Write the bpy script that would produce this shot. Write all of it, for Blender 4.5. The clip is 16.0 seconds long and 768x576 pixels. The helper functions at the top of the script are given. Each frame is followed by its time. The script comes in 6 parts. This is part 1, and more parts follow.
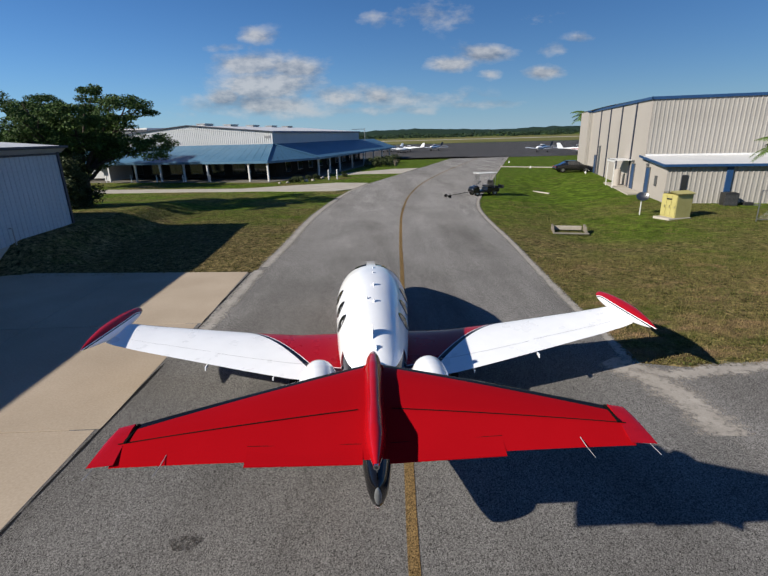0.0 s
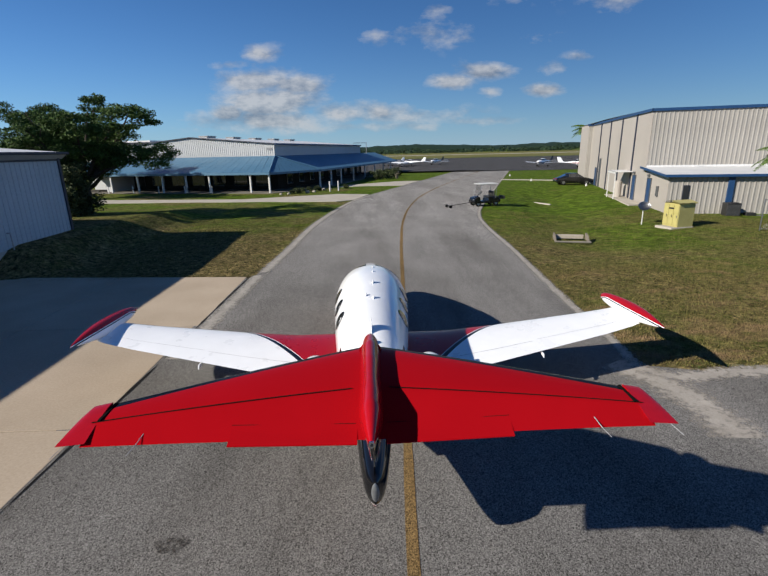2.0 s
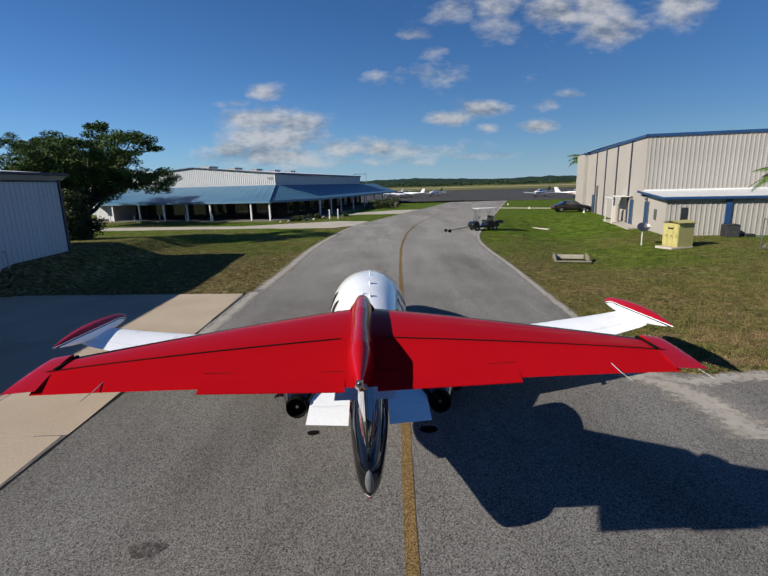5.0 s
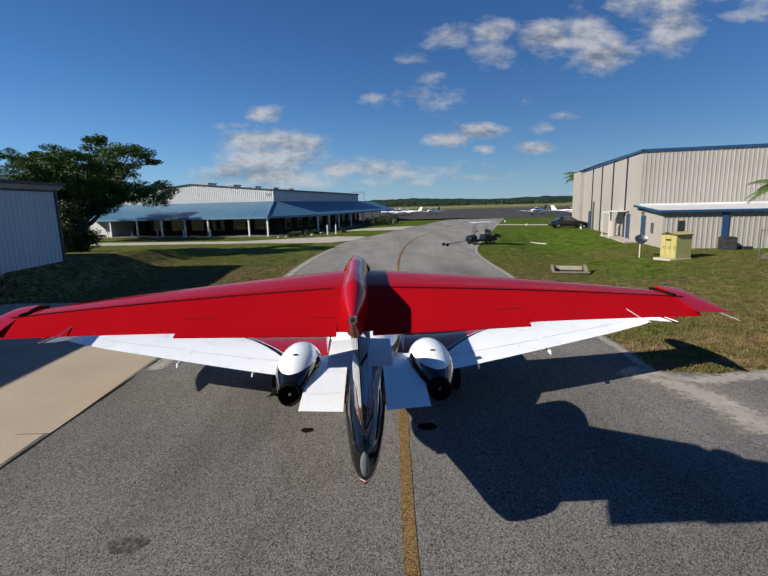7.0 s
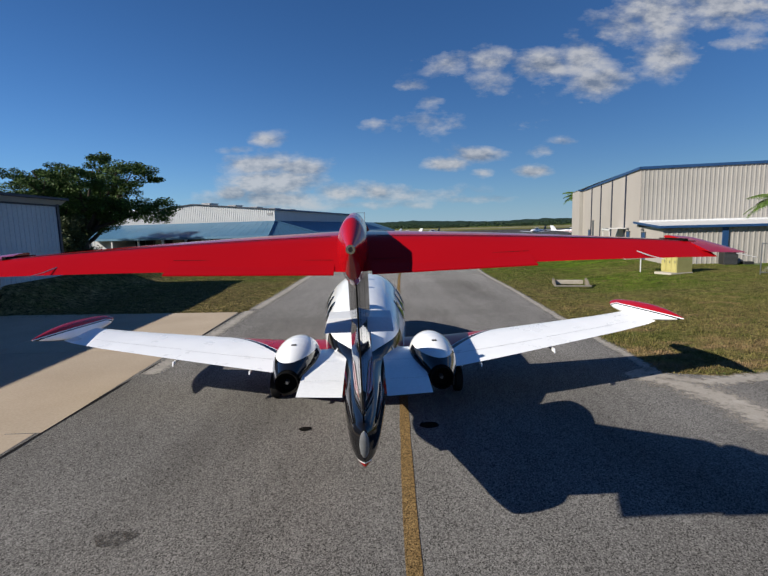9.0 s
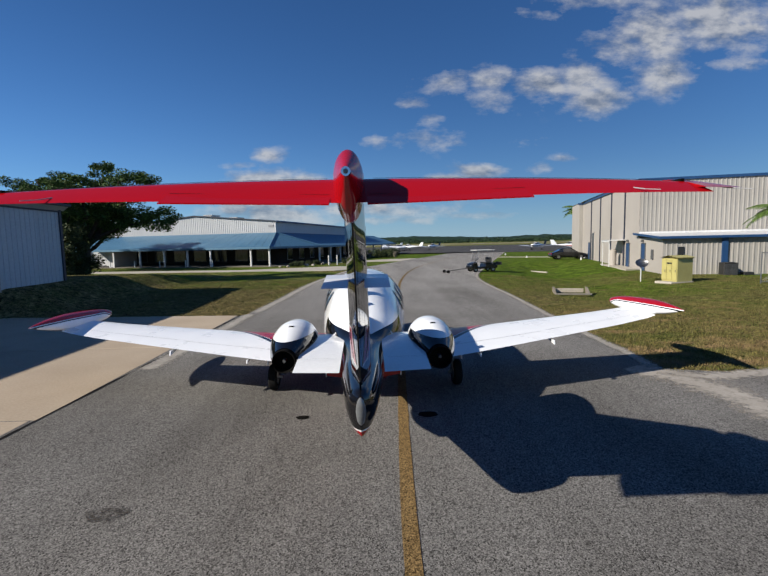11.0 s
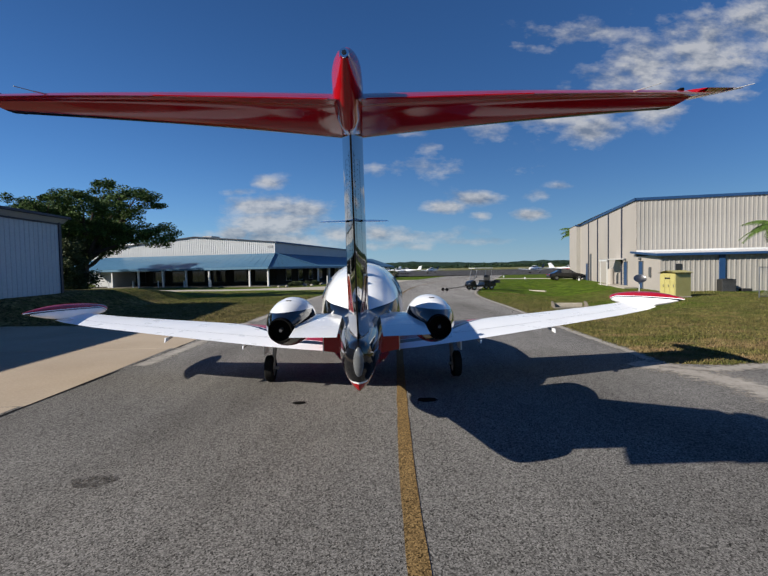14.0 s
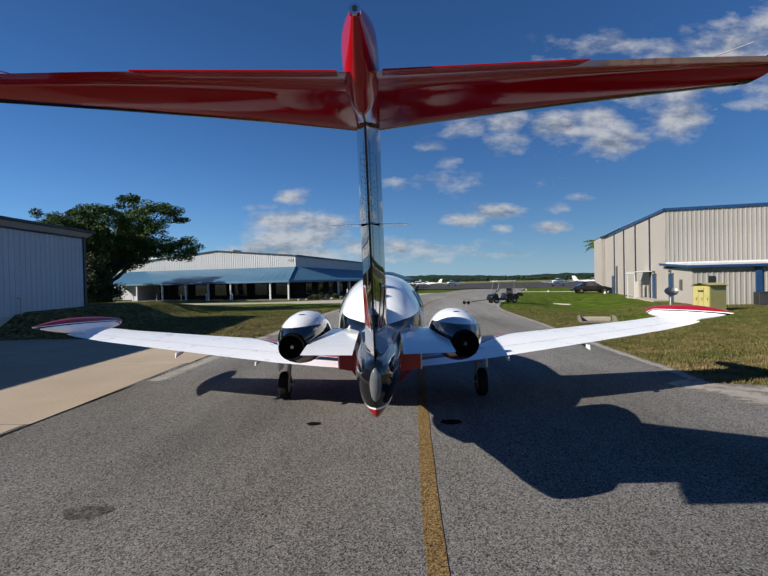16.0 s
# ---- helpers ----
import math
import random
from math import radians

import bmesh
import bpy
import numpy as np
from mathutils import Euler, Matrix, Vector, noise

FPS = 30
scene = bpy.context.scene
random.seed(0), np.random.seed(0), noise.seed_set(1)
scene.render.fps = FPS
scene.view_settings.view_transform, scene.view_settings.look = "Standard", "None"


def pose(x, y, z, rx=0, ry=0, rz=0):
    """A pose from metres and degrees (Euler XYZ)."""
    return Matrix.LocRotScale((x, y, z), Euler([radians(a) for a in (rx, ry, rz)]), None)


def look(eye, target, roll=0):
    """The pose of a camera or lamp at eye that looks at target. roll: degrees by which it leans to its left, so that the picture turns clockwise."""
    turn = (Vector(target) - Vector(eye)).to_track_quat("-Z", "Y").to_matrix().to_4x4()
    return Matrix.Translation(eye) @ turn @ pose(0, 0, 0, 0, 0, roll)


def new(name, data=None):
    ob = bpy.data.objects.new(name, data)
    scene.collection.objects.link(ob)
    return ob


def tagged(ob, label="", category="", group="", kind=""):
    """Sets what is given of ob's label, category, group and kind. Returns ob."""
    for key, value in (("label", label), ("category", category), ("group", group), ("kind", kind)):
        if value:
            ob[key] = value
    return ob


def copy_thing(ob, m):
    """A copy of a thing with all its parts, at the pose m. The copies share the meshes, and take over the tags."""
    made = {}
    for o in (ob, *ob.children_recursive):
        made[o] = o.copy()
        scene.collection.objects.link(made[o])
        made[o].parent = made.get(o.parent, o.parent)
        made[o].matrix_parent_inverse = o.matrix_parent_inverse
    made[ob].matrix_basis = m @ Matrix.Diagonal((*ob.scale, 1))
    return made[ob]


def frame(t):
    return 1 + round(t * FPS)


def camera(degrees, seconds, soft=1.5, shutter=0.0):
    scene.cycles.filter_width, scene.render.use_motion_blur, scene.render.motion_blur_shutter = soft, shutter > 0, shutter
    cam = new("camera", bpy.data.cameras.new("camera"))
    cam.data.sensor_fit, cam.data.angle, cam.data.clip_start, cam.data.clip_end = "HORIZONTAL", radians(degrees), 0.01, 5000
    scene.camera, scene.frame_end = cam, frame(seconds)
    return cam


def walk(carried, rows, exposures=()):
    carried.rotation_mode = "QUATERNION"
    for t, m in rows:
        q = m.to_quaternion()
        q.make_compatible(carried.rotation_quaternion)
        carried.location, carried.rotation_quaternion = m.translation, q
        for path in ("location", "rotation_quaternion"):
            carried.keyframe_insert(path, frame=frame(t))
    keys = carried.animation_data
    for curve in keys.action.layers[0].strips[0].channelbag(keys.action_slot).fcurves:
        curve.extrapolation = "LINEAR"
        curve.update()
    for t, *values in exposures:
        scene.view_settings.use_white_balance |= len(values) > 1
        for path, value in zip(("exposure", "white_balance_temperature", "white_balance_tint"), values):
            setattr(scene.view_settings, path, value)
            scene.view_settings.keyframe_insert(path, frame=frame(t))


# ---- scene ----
cam = camera(79.2, 16.0)
PATH = [
    (0, (0.035, -2.936, 5.071), (0.072, -1.037, 4.446), -1.5),
    (0.5, (0.04, -2.93, 5.037), (0.072, -1.03, 4.413), -1.5),
    (1, (0.039, -2.866, 4.905), (0.068, -0.962, 4.291), -1.5),
    (1.5, (0.04, -2.826, 4.787), (0.07, -0.916, 4.196), -1.3),
    (2, (0.055, -2.801, 4.679), (0.09, -0.883, 4.112), -1.3),
    (2.5, (0.062, -2.769, 4.563), (0.101, -0.845, 4.018), -1.3),
    (3, (0.058, -2.731, 4.442), (0.095, -0.802, 3.914), -1.4),
    (3.5, (0.059, -2.691, 4.32), (0.094, -0.755, 3.818), -1.5),
    (4, (0.071, -2.675, 4.213), (0.106, -0.733, 3.737), -1.5),
    (6.5, (0.12, -2.599, 3.634), (0.167, -0.635, 3.259), -1.4),
    (7, (0.102, -2.544, 3.513), (0.152, -0.576, 3.16), -1.4),
    (7.5, (0.112, -2.612, 3.443), (0.162, -0.641, 3.109), -1.6),
    (8, (0.113, -2.603, 3.332), (0.164, -0.627, 3.024), -1.5),
    (8.5, (0.116, -2.594, 3.214), (0.167, -0.614, 2.935), -1.5),
    (9, (0.098, -2.499, 3.067), (0.148, -0.517, 2.808), -1.5),
    (11.5, (0.115, -2.537, 2.54), (0.165, -0.545, 2.369), -1.2),
    (12, (0.115, -2.514, 2.428), (0.167, -0.52, 2.283), -1.2),
    (12.5, (0.108, -2.501, 2.321), (0.165, -0.506, 2.194), -1.1),
    (13, (0.109, -2.501, 2.204), (0.169, -0.505, 2.095), -1.0),
    (13.5, (0.109, -2.5, 2.094), (0.168, -0.503, 1.999), -1.1),
    (14, (0.101, -2.518, 1.991), (0.159, -0.521, 1.906), -1.1),
    (14.5, (0.103, -2.494, 1.993), (0.156, -0.496, 1.912), -1.1),
    (15, (0.072, -2.396, 2.004), (0.104, -0.398, 1.926), -1.5),
    (15.5, (0.068, -2.24, 2.002), (0.076, -0.241, 1.94), -1.3),
    (16, (0.113, -2.079, 1.968), (0.085, -0.079, 1.942), -1.2),
]
walk(cam, [(t, look(eye, target, roll)) for t, eye, target, roll in PATH])

# ---- world and light ----
SUN_AZ = radians(246)      # compass way of the sun, clockwise from +y; the sky counts the other way
SUN_EL = radians(29.5)
world = bpy.data.worlds.new("world")
scene.world = world
world.use_nodes = True
wt = world.node_tree
wt.nodes.clear()
w_out = wt.nodes.new("ShaderNodeOutputWorld")
w_bg = wt.nodes.new("ShaderNodeBackground")
w_sky = wt.nodes.new("ShaderNodeTexSky")
w_sky.sky_type = "NISHITA"
w_sky.sun_disc = False
w_sky.sun_elevation = SUN_EL
w_sky.sun_rotation = -SUN_AZ
w_sky.air_density, w_sky.dust_density, w_sky.ozone_density = 1.0, 0.0, 6.0
w_bg.inputs["Strength"].default_value = 0.045
wt.links.new(w_bg.outputs[0], w_out.inputs[0])


def wnode(kind, **values):
    n = wt.nodes.new(kind)
    for k, v in values.items():
        n.inputs[k].default_value = v
    return n


def wmath(op, a, b=None, clamp=False):
    n = wt.nodes.new("ShaderNodeMath")
    n.operation, n.use_clamp = op, clamp
    for i, v in enumerate((a, b)):
        if v is None:
            continue
        if isinstance(v, (int, float)):
            n.inputs[i].default_value = v
        else:
            wt.links.new(v, n.inputs[i])
    return n.outputs[0]


# clouds: soft masses at given bearings and heights, broken up by noise
w_co = wt.nodes.new("ShaderNodeTexCoord")
w_sep = wt.nodes.new("ShaderNodeSeparateXYZ")
wt.links.new(w_co.outputs["Generated"], w_sep.inputs[0])
w_hor = wmath("MAXIMUM", w_sep.outputs["Y"], 0.05)
w_u = wmath("DIVIDE", w_sep.outputs["X"], w_hor)
w_v = wmath("DIVIDE", w_sep.outputs["Z"], w_hor)
w_cmb = wt.nodes.new("ShaderNodeCombineXYZ")
wt.links.new(wmath("MULTIPLY", w_u, 0.75), w_cmb.inputs[0])
wt.links.new(wmath("MULTIPLY", w_v, 1.5), w_cmb.inputs[1])
w_noise = wnode("ShaderNodeTexNoise", Scale=12.0, Detail=10.0, Roughness=0.6)
wt.links.new(w_cmb.outputs[0], w_noise.inputs["Vector"])
w_fine = wnode("ShaderNodeTexNoise", Scale=26.0, Detail=6.0, Roughness=0.6)
wt.links.new(w_cmb.outputs[0], w_fine.inputs["Vector"])
CLOUDS = [
    # across, up, half width, half height, amount
    (-0.225, 0.136, 0.060, 0.017, 1.30), (-0.150, 0.126, 0.060, 0.016, 1.10), (-0.190, 0.100, 0.080, 0.028, 1.25), (-0.285, 0.076, 0.030, 0.016, 1.20), (-0.200, 0.064, 0.120, 0.018, 1.10),
    (-0.060, 0.076, 0.080, 0.016, 0.95), (0.020, 0.073, 0.070, 0.016, 0.90), (0.110, 0.066, 0.090, 0.014, 0.80), (0.200, 0.054, 0.100, 0.008, 0.65), (0.0, 0.048, 0.220, 0.009, 0.62),
    (-0.215, 0.187, 0.030, 0.012, 0.95), (-0.265, 0.168, 0.040, 0.008, 0.62),
    (0.235, 0.146, 0.045, 0.014, 1.15), (0.170, 0.130, 0.042, 0.011, 1.05), (0.345, 0.109, 0.032, 0.010, 1.15), (0.240, 0.110, 0.020, 0.008, 0.80), (0.360, 0.150, 0.030, 0.010, 0.65), (0.420, 0.170, 0.030, 0.008, 0.55),
    (0.100, 0.212, 0.090, 0.018, 0.62), (0.010, 0.215, 0.030, 0.012, 0.60), (0.130, 0.255, 0.030, 0.014, 0.62), (0.300, 0.205, 0.060, 0.012, 0.50),
    (0.170, 0.332, 0.042, 0.020, 0.90), (0.250, 0.336, 0.042, 0.020, 0.90), (0.260, 0.300, 0.055, 0.024, 0.62), (0.370, 0.322, 0.055, 0.027, 1.05), (0.450, 0.335, 0.050, 0.033, 1.05), (0.485, 0.285, 0.050, 0.026, 1.10),
    (0.530, 0.392, 0.060, 0.030, 0.85), (0.605, 0.425, 0.070, 0.050, 1.0), (0.630, 0.335, 0.060, 0.028, 1.0), (0.740, 0.450, 0.110, 0.055, 1.05), (0.920, 0.500, 0.150, 0.065, 1.0),
    (0.480, 0.490, 0.130, 0.022, 0.72), (0.760, 0.362, 0.080, 0.012, 0.55), (1.15, 0.590, 0.200, 0.100, 0.85), (0.350, 0.465, 0.050, 0.014, 0.55), (0.090, 0.286, 0.030, 0.012, 0.60),
]
w_mass = None
for cu, cv, ru, rv, amount in CLOUDS:
    ru, rv = ru * 1.35, rv * 1.45
    du = wmath("DIVIDE", wmath("SUBTRACT", w_u, cu), ru)
    dv = wmath("DIVIDE", wmath("SUBTRACT", w_v, cv), rv)
    rr = wmath("ADD", wmath("MULTIPLY", du, du), wmath("MULTIPLY", dv, dv))
    one = wmath("MULTIPLY", wmath("POWER", 2.718, wmath("MULTIPLY", rr, -1.0)), amount)
    w_mass = one if w_mass is None else wmath("MAXIMUM", w_mass, one)
w_dens = wmath("ADD", w_mass, wmath("MULTIPLY", wmath("SUBTRACT", w_noise.outputs["Fac"], 0.5), 1.9))
w_dens = wmath("ADD", w_dens, wmath("MULTIPLY", wmath("SUBTRACT", w_fine.outputs["Fac"], 0.5), 0.7))
w_gate = wmath("MULTIPLY", w_mass, 3.2, True)
w_alpha = wmath("MULTIPLY", wmath("MULTIPLY", wmath("SUBTRACT", w_dens, 0.32), 1.5, True), w_gate, True)
w_alpha = wmath("MULTIPLY", w_alpha, 0.78)
w_shade = wt.nodes.new("ShaderNodeValToRGB")
w_shade.color_ramp.elements[0].position, w_shade.color_ramp.elements[0].color = 0.38, (2.9, 3.4, 4.3, 1)
w_shade.color_ramp.elements[1].position, w_shade.color_ramp.elements[1].color = 0.72, (8.6, 8.6, 8.7, 1)
# tops of the masses catch the sun, their bases stay grey
w_above = wt.nodes.new("ShaderNodeVectorMath")
w_above.operation = "ADD"
w_above.inputs[1].default_value = (-0.008, 0.022, 0)
wt.links.new(w_cmb.outputs[0], w_above.inputs[0])
w_over = wnode("ShaderNodeTexNoise", Scale=12.0, Detail=10.0, Roughness=0.6)
wt.links.new(w_above.outputs[0], w_over.inputs["Vector"])
w_lit = wmath("ADD", wmath("MULTIPLY", wmath("SUBTRACT", w_noise.outputs["Fac"], w_over.outputs["Fac"]), 1.5), 0.60)
wt.links.new(w_lit, w_shade.inputs[0])
w_mix = wt.nodes.new("ShaderNodeMix")
w_mix.data_type = "RGBA"
wt.links.new(w_alpha, w_mix.inputs["Factor"])
w_tint = wt.nodes.new("ShaderNodeMix")
w_tint.data_type, w_tint.blend_type = "RGBA", "MULTIPLY"
w_tint.inputs["Factor"].default_value = 1.0
w_tint.inputs["B"].default_value = (0.63, 0.99, 1.33, 1)
wt.links.new(w_sky.outputs[0], w_tint.inputs["A"])
w_haze = wt.nodes.new("ShaderNodeMix")
w_haze.data_type = "RGBA"
w_haze.inputs["B"].default_value = (5.6, 7.9, 10.6, 1)
w_low = wmath("MULTIPLY", wmath("POWER", 2.718, wmath("MULTIPLY", wmath("MAXIMUM", w_sep.outputs["Z"], 0.0), -13.0)), 0.6)
wt.links.new(w_low, w_haze.inputs["Factor"])
wt.links.new(w_tint.outputs["Result"], w_haze.inputs["A"])
wt.links.new(w_haze.outputs["Result"], w_mix.inputs["A"])
wt.links.new(w_shade.outputs[0], w_mix.inputs["B"])
wt.links.new(w_mix.outputs["Result"], w_bg.inputs["Color"])

sun = new("sun", bpy.data.lights.new("sun", "SUN"))
sun.data.energy, sun.data.angle, sun.data.color = 5.0, radians(0.55), (1.0, 0.94, 0.84)
sun_way = Vector((math.sin(SUN_AZ) * math.cos(SUN_EL), math.cos(SUN_AZ) * math.cos(SUN_EL), math.sin(SUN_EL)))
sun.matrix_world = look(sun_way * 50, (0, 0, 0))
scene.view_settings.exposure = 0.55


# ---- materials ----
def mat(name, dark, light, rough=0.6, metal=0.0, scale=6.0, fine=60.0, bump=0.15, depth=0.01, coat=0.0, spread=0.5, piece=0.0, rough2=None):
    m = bpy.data.materials.new(name)
    m.use_nodes = True
    t = m.node_tree
    b = t.nodes["Principled BSDF"]
    co = t.nodes.new("ShaderNodeTexCoord")
    n1, n2 = t.nodes.new("ShaderNodeTexNoise"), t.nodes.new("ShaderNodeTexNoise")
    n1.inputs["Scale"].default_value, n1.inputs["Detail"].default_value = scale, 5
    n2.inputs["Scale"].default_value, n2.inputs["Detail"].default_value = fine, 4
    for n in (n1, n2):
        t.links.new(co.outputs["Object"], n.inputs["Vector"])
    mixn = t.nodes.new("ShaderNodeMix")
    mixn.inputs["Factor"].default_value = spread
    t.links.new(n1.outputs["Fac"], mixn.inputs["A"])
    t.links.new(n2.outputs["Fac"], mixn.inputs["B"])
    ramp = t.nodes.new("ShaderNodeValToRGB")
    ramp.color_ramp.elements[0].position, ramp.color_ramp.elements[0].color = 0.34, (*dark, 1)
    ramp.color_ramp.elements[1].position, ramp.color_ramp.elements[1].color = 0.66, (*light, 1)
    t.links.new(mixn.outputs["Result"], ramp.inputs[0])
    out = ramp.outputs[0]
    if piece:
        oi = t.nodes.new("ShaderNodeObjectInfo")
        hs = t.nodes.new("ShaderNodeHueSaturation")
        mr = t.nodes.new("ShaderNodeMapRange")
        mr.inputs["To Min"].default_value, mr.inputs["To Max"].default_value = 1 - piece, 1 + piece
        t.links.new(oi.outputs["Random"], mr.inputs["Value"])
        t.links.new(mr.outputs[0], hs.inputs["Value"])
        t.links.new(out, hs.inputs["Color"])
        out = hs.outputs[0]
    t.links.new(out, b.inputs["Base Color"])
    b.inputs["Roughness"].default_value, b.inputs["Metallic"].default_value = rough, metal
    b.inputs["Coat Weight"].default_value, b.inputs["Coat Roughness"].default_value = coat, 0.04
    b.inputs["Specular IOR Level"].default_value = 0.04 if rough >= 0.8 else 0.5
    if rough2 is not None:
        mr2 = t.nodes.new("ShaderNodeMapRange")
        mr2.inputs["To Min"].default_value, mr2.inputs["To Max"].default_value = rough, rough2
        t.links.new(n1.outputs["Fac"], mr2.inputs["Value"])
        t.links.new(mr2.outputs[0], b.inputs["Roughness"])
    if bump:
        bp = t.nodes.new("ShaderNodeBump")
        bp.inputs["Strength"].default_value, bp.inputs["Distance"].default_value = bump, depth
        t.links.new(n2.outputs["Fac"], bp.inputs["Height"])
        t.links.new(bp.outputs[0], b.inputs["Normal"])
    return m


def paint(name, c, rough=0.18, coat=0.6, vary=0.06, **k):
    lo, hi = tuple(v * (1 - vary) for v in c), tuple(min(1, v * (1 + vary)) for v in c)
    return mat(name, lo, hi, rough, scale=1.7, fine=25, bump=k.pop("bump", 0.0), coat=coat, **k)


M_WHITE = paint("white aircraft paint", (0.80, 0.81, 0.82), 0.22)
M_RED = paint("red aircraft paint", (0.315, 0.0035, 0.007), 0.16, 0.1, vary=0.1)
M_BLACK = paint("black aircraft paint", (0.005, 0.005, 0.006), 0.035, 0.3)
M_CHROME = mat("polished metal", (0.55, 0.56, 0.58), (0.72, 0.73, 0.75), 0.12, 1.0, bump=0.0)
M_STEEL = mat("dull steel", (0.25, 0.25, 0.26), (0.42, 0.42, 0.43), 0.4, 1.0)
M_TYRE = mat("tyre rubber", (0.010, 0.010, 0.010), (0.022, 0.021, 0.020), 0.8, bump=0.2)
M_SOOT = mat("dark exhaust metal", (0.004, 0.004, 0.004), (0.010, 0.009, 0.008), 0.85)
M_SEAM = mat("fine seam", (0.28, 0.28, 0.29), (0.36, 0.36, 0.37), 0.5, bump=0.0)
M_DARKGLASS = paint("dark window glass", (0.012, 0.014, 0.017), 0.04, 1.0)
M_LENS = paint("clear lamp lens", (0.11, 0.115, 0.12), 0.08, 0.5, vary=0.3)
M_WINDOW = paint("window glass", (0.02, 0.023, 0.027), 0.06, 0.5)
M_BLUE = mat("blue painted steel", (0.008, 0.038, 0.11), (0.014, 0.052, 0.14), 0.45, scale=1.5, fine=18, bump=0.04)
M_BEIGE = mat("beige ribbed steel", (0.265, 0.25, 0.23), (0.33, 0.315, 0.29), 0.5, scale=0.5, fine=9, bump=0.03, piece=0.03)
M_CREAM = mat("cream smooth panel", (0.33, 0.30, 0.27), (0.38, 0.345, 0.31), 0.6, scale=0.4, fine=12, bump=0.04, piece=0.02)
M_SHED = mat("pale blue grey ribbed steel", (0.34, 0.375, 0.40), (0.42, 0.455, 0.48), 0.5, scale=0.5, fine=9, bump=0.03, piece=0.03)
M_WHITEMETAL = mat("white ribbed steel", (0.38, 0.39, 0.40), (0.46, 0.47, 0.475), 0.5, scale=0.5, fine=8, bump=0.03, piece=0.03)
M_ROOFWHITE = mat("white roof sheet", (0.50, 0.505, 0.505), (0.62, 0.62, 0.62), 0.5, scale=0.6, fine=7, bump=0.03)
M_ROOFBLUE = mat("faded blue roof sheet", (0.040, 0.115, 0.19), (0.065, 0.155, 0.24), 0.5, scale=0.35, fine=4, bump=0.02, piece=0.03)
M_NAVY = mat("dark navy trim", (0.010, 0.014, 0.028), (0.018, 0.024, 0.045), 0.5, bump=0.03)
# verandah shade is put into this near-black wall and ceiling colour
M_SHADEWALL = mat("dark brown wall", (0.022, 0.020, 0.018), (0.045, 0.041, 0.037), 0.8, scale=0.8, fine=14)
M_WHITEWOOD = mat("white painted post", (0.46, 0.46, 0.445), (0.58, 0.575, 0.56), 0.6, scale=3, fine=30)
M_CONC = mat("tan concrete", (0.32, 0.258, 0.19), (0.42, 0.345, 0.262), 0.85, scale=0.55, fine=24, bump=0.12, depth=0.004, piece=0.05)
M_PALECONC = mat("pale concrete", (0.32, 0.29, 0.245), (0.44, 0.405, 0.345), 0.9, scale=0.7, fine=20, bump=0.12, depth=0.004)
# pale concrete darkened for verandah shade; the drain sill reuses it
M_PORCH = mat("dull porch concrete", (0.13, 0.12, 0.10), (0.20, 0.185, 0.16), 0.9, scale=0.7, fine=20, bump=0.12, depth=0.004)
M_YELLOW = mat("pale yellow cabinet paint", (0.33, 0.29, 0.10), (0.41, 0.365, 0.135), 0.55, scale=2, fine=20, bump=0.04)
M_GREY = mat("grey painted steel", (0.05, 0.053, 0.056), (0.085, 0.088, 0.092), 0.5, scale=4, fine=30)
M_WOOD = mat("weathered timber", (0.11, 0.095, 0.075), (0.25, 0.22, 0.175), 0.85, scale=4, fine=45, bump=0.4)
M_CARBLACK = paint("black car paint", (0.006, 0.006, 0.006), 0.2, 0.1)
M_SEAT = mat("black vinyl", (0.010, 0.010, 0.010), (0.02, 0.02, 0.02), 0.5)
M_BARK = mat("oak bark", (0.035, 0.028, 0.022), (0.09, 0.075, 0.06), 0.9, scale=5, fine=40, bump=0.7, depth=0.02)
M_ROCK = mat("pale rock", (0.25, 0.22, 0.18), (0.42, 0.38, 0.32), 0.9, scale=3, fine=25, bump=0.4)




# ---- painted schemes, laid out in the aircraft's own metres ----
class Val:
    """A number in a node tree, to write paint layouts as plain arithmetic."""

    def __init__(self, t, socket):
        self.t, self.s = t, socket

    def op(self, kind, other=None, clamp=False):
        n = self.t.nodes.new("ShaderNodeMath")
        n.operation, n.use_clamp = kind, clamp
        self.t.links.new(self.s, n.inputs[0])
        if isinstance(other, Val):
            self.t.links.new(other.s, n.inputs[1])
        elif other is not None:
            n.inputs[1].default_value = other
        return Val(self.t, n.outputs[0])

    def __add__(self, o):
        return self.op("ADD", o)

    def __sub__(self, o):
        return self.op("SUBTRACT", o)

    def __mul__(self, o):
        return self.op("MULTIPLY", o)

    def __gt__(self, o):
        return self.op("GREATER_THAN", o)

    def __lt__(self, o):
        return self.op("LESS_THAN", o)

    def ramp(self, a, z):
        return ((self - a) * (1.0 / (z - a))).op("ADD", 0.0, True)


WHITE, RED, BLACK, NAVY = (0.80, 0.81, 0.82), (0.315, 0.0035, 0.007), (0.005, 0.005, 0.006), (0.006, 0.007, 0.011)


